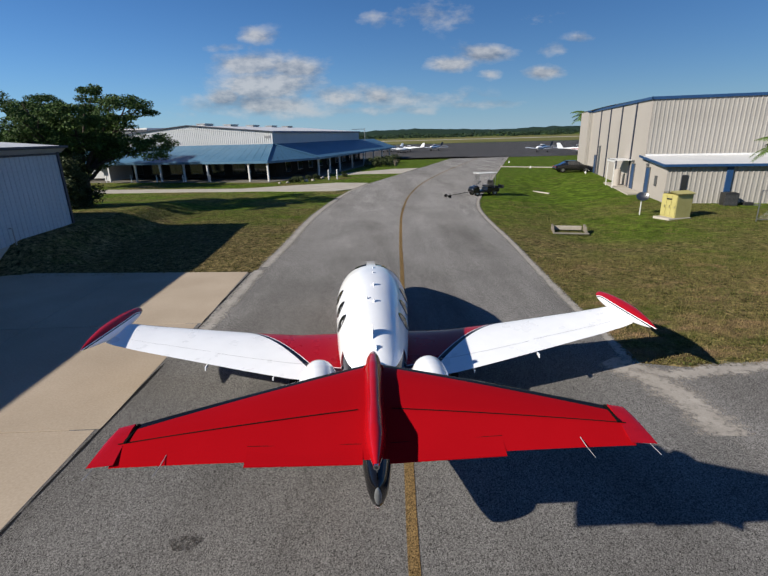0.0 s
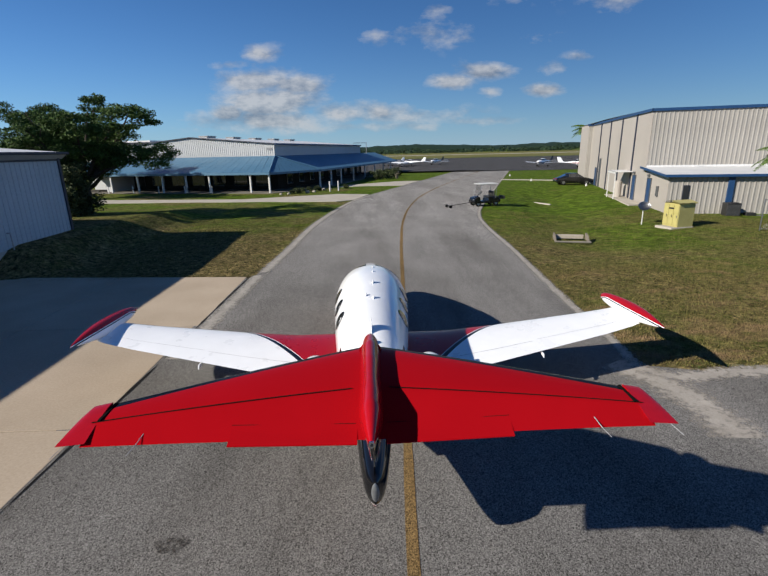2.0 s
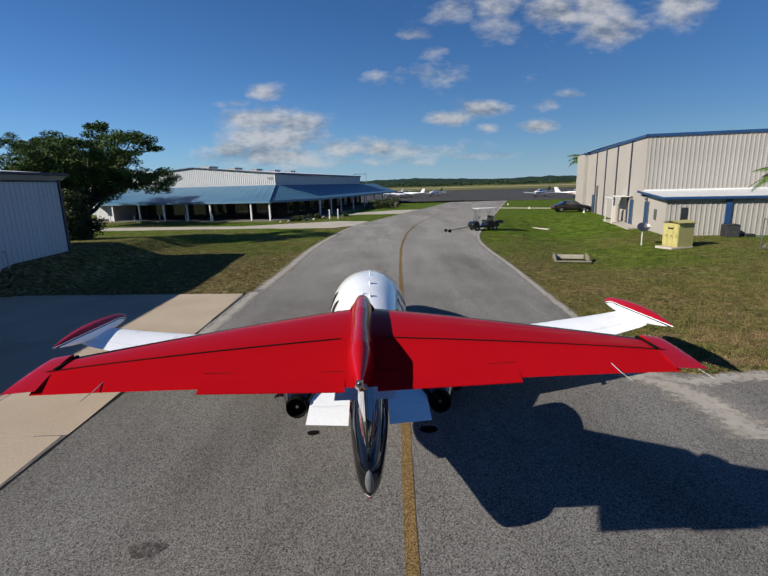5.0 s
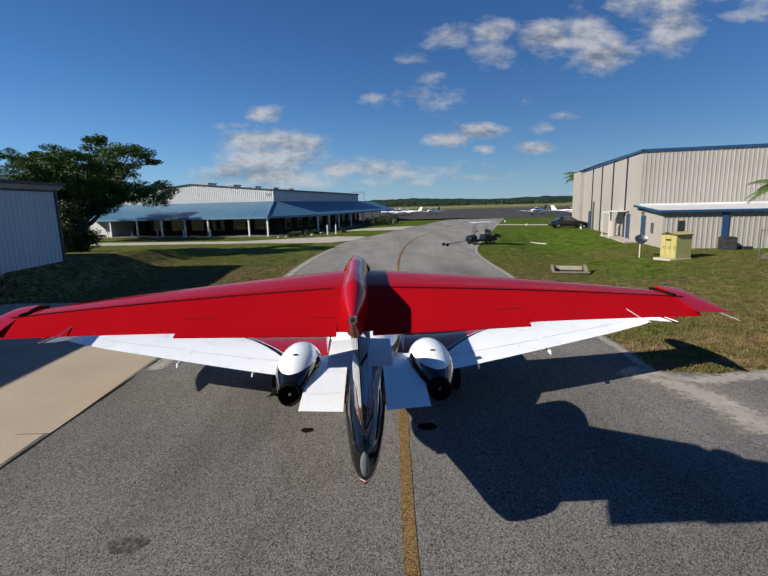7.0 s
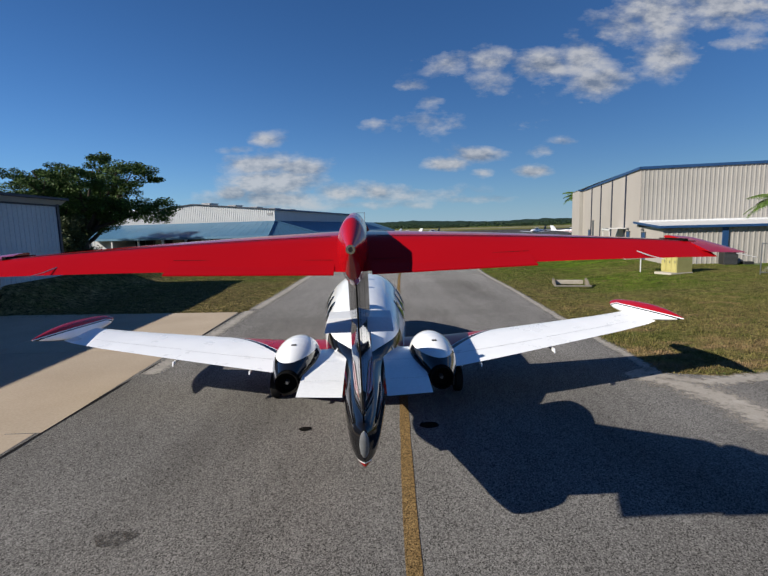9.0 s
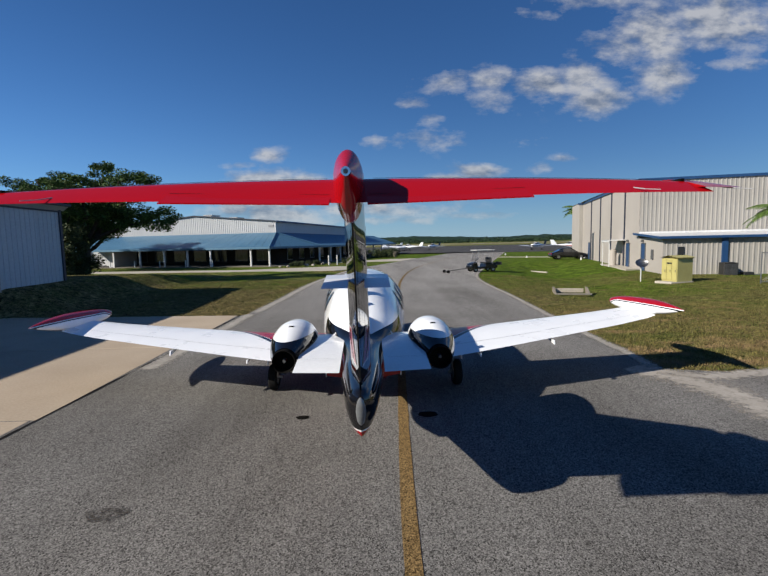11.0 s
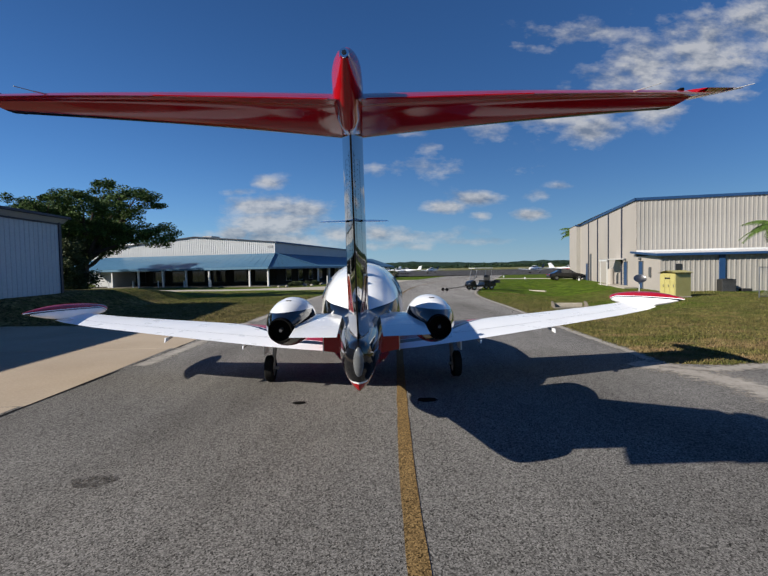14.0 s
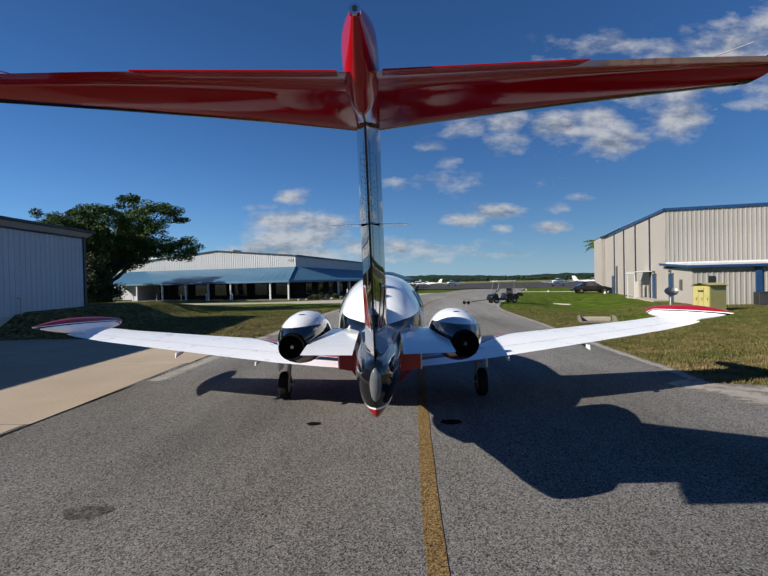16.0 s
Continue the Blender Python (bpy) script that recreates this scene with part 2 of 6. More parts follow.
def scheme(name, base, layers, rough=0.2):
    """layers(x, y, z) gives pairs of a mask and a colour, laid one over another."""
    m = bpy.data.materials.new(name)
    m.use_nodes = True
    t = m.node_tree
    b = t.nodes["Principled BSDF"]
    co, sep = t.nodes.new("ShaderNodeTexCoord"), t.nodes.new("ShaderNodeSeparateXYZ")
    t.links.new(co.outputs["Object"], sep.inputs[0])
    x, y, z = (Val(t, sep.outputs[k]) for k in ("X", "Y", "Z"))
    last = None
    for mask, colour in layers(x.op("ABSOLUTE"), y, z):
        n = t.nodes.new("ShaderNodeMix")
        n.data_type = "RGBA"
        t.links.new(mask.s, n.inputs["Factor"])
        if last is None:
            n.inputs["A"].default_value = (*base, 1)
        else:
            t.links.new(last, n.inputs["A"])
        n.inputs["B"].default_value = (*colour, 1)
        last = n.outputs["Result"]
    grime = t.nodes.new("ShaderNodeTexNoise")
    grime.inputs["Scale"].default_value, grime.inputs["Detail"].default_value = 2.5, 7
    t.links.new(co.outputs["Object"], grime.inputs["Vector"])
    mr = t.nodes.new("ShaderNodeMapRange")
    mr.inputs["To Min"].default_value, mr.inputs["To Max"].default_value = 0.90, 1.06
    t.links.new(grime.outputs["Fac"], mr.inputs["Value"])
    mul = t.nodes.new("ShaderNodeMix")
    mul.data_type, mul.blend_type = "RGBA", "MULTIPLY"
    mul.inputs["Factor"].default_value = 1.0
    t.links.new(last, mul.inputs["A"])
    t.links.new(mr.outputs[0], mul.inputs["B"])
    t.links.new(mul.outputs["Result"], b.inputs["Base Color"])
    r2 = t.nodes.new("ShaderNodeMapRange")
    r2.inputs["To Min"].default_value, r2.inputs["To Max"].default_value = rough * 0.7, rough * 1.4
    t.links.new(grime.outputs["Fac"], r2.inputs["Value"])
    t.links.new(r2.outputs[0], b.inputs["Roughness"])
    b.inputs["Coat Weight"].default_value, b.inputs["Coat Roughness"].default_value = 0.05, 0.05
    return m


def fuselage_layers(x, y, z):
    line = y.ramp(1.4, 2.3) * 0.20 + 1.03 - y.ramp(4.5, 7.0) * 0.12
    return [((z < (y - 3.48) * 0.10 + 1.475) * (y < 4.35), BLACK), (y < 3.40, BLACK), (z < line + 0.016, WHITE), (z < line, RED)]


def wing_layers(x, y, z):
    k = (x * -1.0 + 2.8).op("MULTIPLY", 1 / 1.6, True)
    line = (x - 2.45) * 0.0842 + 6.70 - k.op("POWER", 1.5) * 1.35
    return [(y > line - k * 0.13 - 0.07, NAVY), ((y > line - 0.03) * (x < 2.72), WHITE), ((y > line - 0.008) * (x < 2.72), RED)]


def tank_layers(x, y, z):
    k = (y * -1.0 + 7.68) * (1 / 2.48)
    nose = (y * -1.0 + 7.68).ramp(0.4, 0.0) * 0.6
    d = (x - 5.545) * 5.0 + (z - 1.265 - k * k * 0.10) * 5.2 + nose
    return [(d > -0.42, NAVY), (d > -0.27, WHITE), (d > -0.17, RED)]


def nacelle_layers(x, y, z):
    up = z - 1.335
    low = (y - 2.8) * 0.40 - 0.30
    cut = (y - 2.8) * -0.03 + 0.165 - (x - 0.90) * 0.06
    return [(up < -0.18, RED), ((up < cut) * (up > low) * (y < 3.62), BLACK)]


def stabiliser_layers(x, y, z):
    return [(y > x * -0.395 + 0.955, NAVY)]


M_FUSELAGE = scheme("fuselage paint", WHITE, fuselage_layers, 0.07)
M_WINGPAINT = scheme("wing paint", WHITE, wing_layers, 0.28)
M_TANKPAINT = scheme("tip tank paint", WHITE, tank_layers, 0.22)
M_NACELLE = scheme("nacelle paint", WHITE, nacelle_layers, 0.08)
M_STABPAINT = scheme("stabiliser paint", RED, stabiliser_layers, 0.07)
M_STABPAINT.node_tree.nodes["Principled BSDF"].inputs["Coat Weight"].default_value = 0.0
M_STABPAINT.node_tree.nodes["Principled BSDF"].inputs["Specular IOR Level"].default_value = 0.025
M_GLASS = bpy.data.materials.new("clear acrylic")
M_GLASS.use_nodes = True
M_GLASS.node_tree.nodes["Principled BSDF"].inputs["Transmission Weight"].default_value = 1.0
M_GLASS.node_tree.nodes["Principled BSDF"].inputs["Roughness"].default_value = 0.03
M_GLASS.node_tree.nodes["Principled BSDF"].inputs["IOR"].default_value = 1.05


def bare_soil(t, co):
    """Where brown soil shows through the lawn, mostly on the nearer verge."""
    stretch = t.nodes.new("ShaderNodeMapping")
    stretch.inputs["Scale"].default_value = (0.45, 1.0, 1.0)
    t.links.new(co.outputs["Object"], stretch.inputs["Vector"])
    soil = t.nodes.new("ShaderNodeTexNoise")
    soil.inputs["Scale"].default_value, soil.inputs["Detail"].default_value, soil.inputs["Roughness"].default_value = 0.9, 9, 0.72
    t.links.new(stretch.outputs[0], soil.inputs["Vector"])
    sep = t.nodes.new("ShaderNodeSeparateXYZ")
    t.links.new(co.outputs["Object"], sep.inputs[0])
    near = Val(t, sep.outputs["Y"]).ramp(17, 8) * 0.10 - 0.03
    return (Val(t, soil.outputs["Fac"]) + near).ramp(0.55, 0.68)


def leaf_mat(name, dark, light):
    m = mat(name, dark, light, 0.6, scale=0.9, fine=9, bump=0.0)
    b = m.node_tree.nodes["Principled BSDF"]
    b.inputs["Specular IOR Level"].default_value = 0.15
    geo = m.node_tree.nodes.new("ShaderNodeNewGeometry")
    hs = m.node_tree.nodes.new("ShaderNodeHueSaturation")
    mr = m.node_tree.nodes.new("ShaderNodeMapRange")
    mr.inputs["To Min"].default_value, mr.inputs["To Max"].default_value = 0.45, 1.6
    m.node_tree.links.new(geo.outputs["Random Per Island"], mr.inputs["Value"])
    m.node_tree.links.new(mr.outputs[0], hs.inputs["Value"])
    m.node_tree.links.new(b.inputs["Base Color"].links[0].from_socket, hs.inputs["Color"])
    m.node_tree.links.new(hs.outputs[0], b.inputs["Base Color"])
    return m


M_LEAF = leaf_mat("oak leaves", (0.026, 0.052, 0.012), (0.072, 0.12, 0.028))
M_PALM = leaf_mat("palm fronds", (0.035, 0.065, 0.012), (0.09, 0.14, 0.03))
M_SHRUB = leaf_mat("shrub leaves", (0.022, 0.034, 0.012), (0.06, 0.075, 0.03))
M_FARTREE = leaf_mat("distant tree leaves", (0.012, 0.026, 0.014), (0.032, 0.055, 0.026))
M_BLADE = leaf_mat("grass blades", (0.035, 0.055, 0.008), (0.17, 0.135, 0.05))

bt = M_BLADE.node_tree
b_mix, b_co, b_bsdf = bt.nodes.new("ShaderNodeMix"), bt.nodes.new("ShaderNodeTexCoord"), bt.nodes["Principled BSDF"]
b_mix.data_type = "RGBA"
bt.links.new(bare_soil(bt, b_co).s, b_mix.inputs["Factor"])
bt.links.new(b_bsdf.inputs["Base Color"].links[0].from_socket, b_mix.inputs["A"])
b_mix.inputs["B"].default_value = (0.23, 0.155, 0.08, 1)
bt.links.new(b_mix.outputs["Result"], b_bsdf.inputs["Base Color"])


def asphalt_mat(name, dark, light, patch, far_gain=1.0):
    m = mat(name, dark, light, 0.9, scale=0.35, fine=85, bump=0.7, depth=0.006, spread=0.7)
    t = m.node_tree
    b = t.nodes["Principled BSDF"]
    co = t.nodes.new("ShaderNodeTexCoord")
    vo = t.nodes.new("ShaderNodeTexVoronoi")
    vo.inputs["Scale"].default_value = 84
    big = t.nodes.new("ShaderNodeTexNoise")
    big.inputs["Scale"].default_value, big.inputs["Detail"].default_value = 0.45, 6
    t.links.new(co.outputs["Object"], vo.inputs["Vector"])
    # wear runs along the taxiway
    long = t.nodes.new("ShaderNodeMapping")
    long.inputs["Scale"].default_value = (1.0, 0.16, 1.0)
    t.links.new(co.outputs["Object"], long.inputs["Vector"])
    t.links.new(long.outputs[0], big.inputs["Vector"])
    ramp = t.nodes.new("ShaderNodeValToRGB")
    ramp.color_ramp.elements[0].position, ramp.color_ramp.elements[0].color = 0.42, (1, 1, 1, 1)
    ramp.color_ramp.elements[1].position, ramp.color_ramp.elements[1].color = 0.70, (*patch, 1)
    t.links.new(big.outputs["Fac"], ramp.inputs[0])
    mul = t.nodes.new("ShaderNodeMix")
    mul.data_type, mul.blend_type = "RGBA", "MULTIPLY"
    mul.inputs["Factor"].default_value = 1.0
    t.links.new(b.inputs["Base Color"].links[0].from_socket, mul.inputs["A"])
    t.links.new(ramp.outputs[0], mul.inputs["B"])
    grit = t.nodes.new("ShaderNodeMapRange")
    grit.inputs["From Max"].default_value = 1.0
    grit.inputs["To Min"].default_value, grit.inputs["To Max"].default_value = 0.02, 2.0
    t.links.new(vo.outputs["Color"], grit.inputs["Value"])
    mul2 = t.nodes.new("ShaderNodeMix")
    mul2.data_type, mul2.blend_type = "RGBA", "MULTIPLY"
    mul2.inputs["Factor"].default_value = 1.0
    # bleached blotches
    blot = t.nodes.new("ShaderNodeTexNoise")
    blot.inputs["Scale"].default_value, blot.inputs["Detail"].default_value, blot.inputs["Roughness"].default_value = 1.1, 8, 0.7
    t.links.new(long.outputs[0], blot.inputs["Vector"])
    br = t.nodes.new("ShaderNodeMapRange")
    br.inputs["From Min"].default_value, br.inputs["From Max"].default_value = 0.3, 0.75
    br.inputs["To Min"].default_value, br.inputs["To Max"].default_value = 0.86, 1.18
    t.links.new(blot.outputs["Fac"], br.inputs["Value"])
    mul3 = t.nodes.new("ShaderNodeMix")
    mul3.data_type, mul3.blend_type = "RGBA", "MULTIPLY"
    mul3.inputs["Factor"].default_value = 1.0
    t.links.new(mul.outputs["Result"], mul3.inputs["A"])
    t.links.new(br.outputs[0], mul3.inputs["B"])
    t.links.new(mul3.outputs["Result"], mul2.inputs["A"])
    t.links.new(grit.outputs[0], mul2.inputs["B"])
    # far taxiway is paler; its backscatter brightening is put into the colour
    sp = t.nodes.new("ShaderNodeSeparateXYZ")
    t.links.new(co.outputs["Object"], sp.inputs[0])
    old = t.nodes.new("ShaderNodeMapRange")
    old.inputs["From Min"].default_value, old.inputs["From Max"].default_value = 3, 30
    old.inputs["To Min"].default_value, old.inputs["To Max"].default_value = 1.0, far_gain
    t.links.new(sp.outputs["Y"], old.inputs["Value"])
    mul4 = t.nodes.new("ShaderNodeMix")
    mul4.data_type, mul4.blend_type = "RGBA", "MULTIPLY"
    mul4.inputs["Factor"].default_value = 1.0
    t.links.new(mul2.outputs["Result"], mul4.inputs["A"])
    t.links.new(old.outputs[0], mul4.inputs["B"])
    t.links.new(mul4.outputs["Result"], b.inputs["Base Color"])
    return m


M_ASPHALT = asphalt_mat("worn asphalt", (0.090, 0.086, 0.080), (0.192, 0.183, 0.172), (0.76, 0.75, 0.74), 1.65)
M_SIDEROAD = asphalt_mat("pale worn asphalt", (0.105, 0.099, 0.092), (0.215, 0.204, 0.190), (0.80, 0.79, 0.78))
M_LINE = asphalt_mat("worn ochre line paint", (0.095, 0.062, 0.027), (0.235, 0.155, 0.068), (0.75, 0.74, 0.72))
M_APRON = asphalt_mat("dark apron asphalt", (0.050, 0.049, 0.050), (0.085, 0.083, 0.083), (0.8, 0.8, 0.8))


def ground_mat():
    m = mat("mown grass", (0.018, 0.036, 0.003), (0.125, 0.185, 0.020), 0.9, scale=1.3, fine=38, bump=0.8, depth=0.04, spread=0.55)
    t = m.node_tree
    b = t.nodes["Principled BSDF"]
    co = t.nodes.new("ShaderNodeTexCoord")
    dry = t.nodes.new("ShaderNodeTexNoise")
    dry.inputs["Scale"].default_value, dry.inputs["Detail"].default_value, dry.inputs["Roughness"].default_value = 0.16, 8, 0.62
    t.links.new(co.outputs["Object"], dry.inputs["Vector"])
    # drier towards the nearer part of the verge
    sep = t.nodes.new("ShaderNodeSeparateXYZ")
    t.links.new(co.outputs["Object"], sep.inputs[0])
    far = t.nodes.new("ShaderNodeMapRange")
    far.inputs["From Min"].default_value, far.inputs["From Max"].default_value = 12, 34
    far.inputs["To Min"].default_value, far.inputs["To Max"].default_value = 0.20, -0.13
    t.links.new(sep.outputs["Y"], far.inputs["Value"])
    add = t.nodes.new("ShaderNodeMath")
    add.operation = "ADD"
    t.links.new(dry.outputs["Fac"], add.inputs[0])
    # the lawn on the office side is the drier one
    side = t.nodes.new("ShaderNodeMapRange")
    side.inputs["From Min"].default_value, side.inputs["From Max"].default_value = -4, 3
    side.inputs["To Min"].default_value, side.inputs["To Max"].default_value = 0.13, 0.0
    t.links.new(sep.outputs["X"], side.inputs["Value"])
    add2 = t.nodes.new("ShaderNodeMath")
    add2.operation = "ADD"
    t.links.new(far.outputs[0], add2.inputs[0])
    t.links.new(side.outputs[0], add2.inputs[1])
    t.links.new(add2.outputs[0], add.inputs[1])
    ramp = t.nodes.new("ShaderNodeValToRGB")
    ramp.color_ramp.elements[0].position, ramp.color_ramp.elements[0].color = 0.43, (0, 0, 0, 1)
    ramp.color_ramp.elements[1].position, ramp.color_ramp.elements[1].color = 0.70, (1, 1, 1, 1)
    t.links.new(add.outputs[0], ramp.inputs[0])
    straw = t.nodes.new("ShaderNodeTexNoise")
    straw.inputs["Scale"].default_value, straw.inputs["Detail"].default_value, straw.inputs["Roughness"].default_value = 5.5, 10, 0.78
    t.links.new(co.outputs["Object"], straw.inputs["Vector"])
    sr = t.nodes.new("ShaderNodeValToRGB")
    sr.color_ramp.elements[0].position, sr.color_ramp.elements[0].color = 0.40, (0.014, 0.017, 0.003, 1)
    sr.color_ramp.elements[1].position, sr.color_ramp.elements[1].color = 0.64, (0.29, 0.215, 0.10, 1)
    t.links.new(straw.outputs["Fac"], sr.inputs[0])
    mix = t.nodes.new("ShaderNodeMix")
    mix.data_type = "RGBA"
    t.links.new(ramp.outputs[0], mix.inputs["Factor"])
    t.links.new(b.inputs["Base Color"].links[0].from_socket, mix.inputs["A"])
    t.links.new(sr.outputs[0], mix.inputs["B"])
    # tufts, and bare brown soil showing through near the road
    tuft = t.nodes.new("ShaderNodeTexNoise")
    tuft.inputs["Scale"].default_value, tuft.inputs["Detail"].default_value, tuft.inputs["Roughness"].default_value = 2.2, 10, 0.8
    t.links.new(co.outputs["Object"], tuft.inputs["Vector"])
    tr = t.nodes.new("ShaderNodeMapRange")
    tr.inputs["From Min"].default_value, tr.inputs["From Max"].default_value = 0.36, 0.64
    tr.inputs["To Min"].default_value, tr.inputs["To Max"].default_value = 0.30, 1.65
    t.links.new(tuft.outputs["Fac"], tr.inputs["Value"])
    mul = t.nodes.new("ShaderNodeMix")
    mul.data_type, mul.blend_type = "RGBA", "MULTIPLY"
    mul.inputs["Factor"].default_value = 1.0
    t.links.new(mix.outputs["Result"], mul.inputs["A"])
    t.links.new(tr.outputs[0], mul.inputs["B"])
    bare = bare_soil(t, co)
    mix2 = t.nodes.new("ShaderNodeMix")
    mix2.data_type = "RGBA"
    t.links.new(bare.s, mix2.inputs["Factor"])
    t.links.new(mul.outputs["Result"], mix2.inputs["A"])
    mix2.inputs["B"].default_value = (0.16, 0.108, 0.058, 1)
    t.links.new(mix2.outputs["Result"], b.inputs["Base Color"])
    return m


M_GRASS = ground_mat()
M_FIELD = mat("dry airfield grass", (0.085, 0.095, 0.028), (0.19, 0.17, 0.065), 0.9, scale=0.05, fine=0.8, bump=0.2)
M_SAND = mat("bleached sandy verge", (0.22, 0.20, 0.175), (0.38, 0.355, 0.315), 0.95, scale=2.2, fine=60, bump=0.5, depth=0.01)


def ragged(m, scale, level, soft=False):
    """Let a thin surface break up raggedly, as blown sand does."""
    t = m.node_tree
    out, b = t.nodes["Material Output"], t.nodes["Principled BSDF"]
    co, n = t.nodes.new("ShaderNodeTexCoord"), t.nodes.new("ShaderNodeTexNoise")
    n.inputs["Scale"].default_value, n.inputs["Detail"].default_value, n.inputs["Roughness"].default_value = scale, 9, 0.7
    t.links.new(co.outputs["Object"], n.inputs["Vector"])
    r = t.nodes.new("ShaderNodeMapRange")
    r.inputs["From Min"].default_value, r.inputs["From Max"].default_value = level - 0.14, level + 0.14
    level_in = n.outputs["Fac"]
    if soft:
        # thins out towards both edges of the ribbon
        uv = t.nodes.new("ShaderNodeUVMap")
        sp = t.nodes.new("ShaderNodeSeparateXYZ")
        t.links.new(uv.outputs[0], sp.inputs[0])
        across = (Val(t, sp.outputs["X"]) * 2.0 - 1.0).op("ABSOLUTE").op("POWER", 1.4)
        level_in = (Val(t, n.outputs["Fac"]) - across * 0.42 + 0.16).s
    t.links.new(level_in, r.inputs["Value"])
    clear, mix = t.nodes.new("ShaderNodeBsdfTransparent"), t.nodes.new("ShaderNodeMixShader")
    t.links.new(r.outputs[0], mix.inputs[0])
    t.links.new(clear.outputs[0], mix.inputs[1])
    t.links.new(b.outputs[0], mix.inputs[2])
    t.links.new(mix.outputs[0], out.inputs["Surface"])


ragged(M_SAND, 11.0, 0.46, True)
M_WASH = mat("sand washed over asphalt", (0.25, 0.225, 0.195), (0.40, 0.365, 0.32), 0.95, scale=2.2, fine=60, bump=0.5, depth=0.01)
ragged(M_WASH, 7.0, 0.47, True)
M_STAIN = mat("old oil stain", (0.050, 0.046, 0.042), (0.085, 0.078, 0.072), 0.8, scale=5, fine=60, bump=0.4, depth=0.004)
ragged(M_STAIN, 9.0, 0.53)


# ---- mesh helpers ----
def part(name, bm, material, parent=None, label="", smooth=False, mats=()):
    me = bpy.data.meshes.new(name)
    bmesh.ops.recalc_face_normals(bm, faces=bm.faces)
    bm.to_mesh(me)
    bm.free()
    me.materials.append(material)
    for extra in mats:
        me.materials.append(extra)
    if smooth:
        me.polygons.foreach_set("use_smooth", [True] * len(me.polygons))
        me.set_sharp_from_angle(angle=radians(38))
    ob = new(name, me)
    if parent is not None:
        ob.parent = parent
    if label:
        ob["label"] = label
    return ob


def thing(name, label, category, m=None, group="", kind=""):
    ob = new(name)
    if m is not None:
        ob.matrix_basis = m
    return tagged(ob, label, category, group, kind)


def share(ob, parent, m, name=None):
    o = new(name or ob.name.split(".")[0], ob.data)
    o.parent = parent
    o.matrix_basis = m
    return o


def box(bm, x0, x1, y0, y1, z0, z1, bevel=0.0, m=None, seg=1):
    r = bmesh.ops.create_cube(bm, size=1, matrix=Matrix.Translation(((x0 + x1) / 2, (y0 + y1) / 2, (z0 + z1) / 2)) @ Matrix.Diagonal((x1 - x0, y1 - y0, z1 - z0, 1)))
    vs = r["verts"]
    if bevel:
        es = list({e for v in vs for e in v.link_edges})
        q = bmesh.ops.bevel(bm, geom=es, offset=bevel, segments=seg, affect="EDGES", profile=0.5)
        vs = list({v for f in q["faces"] for v in f.verts} | {v for v in vs if v.is_valid})
    if m is not None:
        bmesh.ops.transform(bm, matrix=m, verts=vs)
    return bm


def boxes(*rows, bevel=0.0):
    bm = bmesh.new()
    for r in rows:
        box(bm, *r, bevel=bevel)
    return bm


def tube(bm, a, b, r0, r1=None, n=10, caps=True):
    a, b = Vector(a), Vector(b)
    r1 = r0 if r1 is None else r1
    m = Matrix.Translation((a + b) / 2) @ (b - a).to_track_quat("Z", "Y").to_matrix().to_4x4()
    bmesh.ops.create_cone(bm, cap_ends=caps, segments=n, radius1=max(r0, 1e-4), radius2=max(r1, 1e-4), depth=(b - a).length, matrix=m)
    return bm


def tubes(*rows, n=10):
    bm = bmesh.new()
    for r in rows:
        tube(bm, *r, n=n)
    return bm


def loft(rings, caps=True, close=True):
    bm = bmesh.new()
    rows = [[bm.verts.new(p) for p in ring] for ring in rings]
    n = len(rows[0])
    for a, b in zip(rows, rows[1:]):
        for i in range(n if close else n - 1):
            j = (i + 1) % n
            bm.faces.new((a[i], a[j], b[j], b[i]))
    if caps and close:
        bm.faces.new(rows[0][::-1])
        bm.faces.new(rows[-1])
    return bm


def poly(points, z=0.0, depth=0.0):
    bm = bmesh.new()
    top = [bm.verts.new((x, y, z)) for x, y in points]
    f = bm.faces.new(top)
    if depth:
        g = bmesh.ops.extrude_face_region(bm, geom=[f])
        for v in g["geom"]:
            if isinstance(v, bmesh.types.BMVert):
                v.co.z -= depth
    bmesh.ops.triangulate(bm, faces=[f for f in bm.faces if len(f.verts) > 4])
    return bm


def lerp(a, b, k):
    return a + (b - a) * k


def table(rows, y):
    """Smooth value of each column of rows at y (first column)."""
    if y <= rows[0][0]:
        return rows[0][1:]
    for a, b in zip(rows, rows[1:]):
        if y <= b[0]:
            k = (y - a[0]) / (b[0] - a[0])
            return [lerp(p, q, k) for p, q in zip(a[1:], b[1:])]
    return rows[-1][1:]


def spline(points, steps=8):
    """Catmull-Rom through points."""
    p = [2 * Vector(points[0]) - Vector(points[1])] + [Vector(q) for q in points] + [2 * Vector(points[-1]) - Vector(points[-2])]
    out = []
    for i in range(1, len(p) - 2):
        for s in range(steps):
            t = s / steps
            out.append(0.5 * (2 * p[i] + (p[i + 1] - p[i - 1]) * t + (2 * p[i - 1] - 5 * p[i] + 4 * p[i + 1] - p[i + 2]) * t * t + (3 * p[i] - p[i - 1] - 3 * p[i + 1] + p[i + 2]) * t ** 3))
    out.append(p[-2])
    return out


# ---- ground, road and paving ----
def smooth(a, b, x):
    k = min(1, max(0, (x - a) / (b - a)))
    return k * k * (3 - 2 * k)


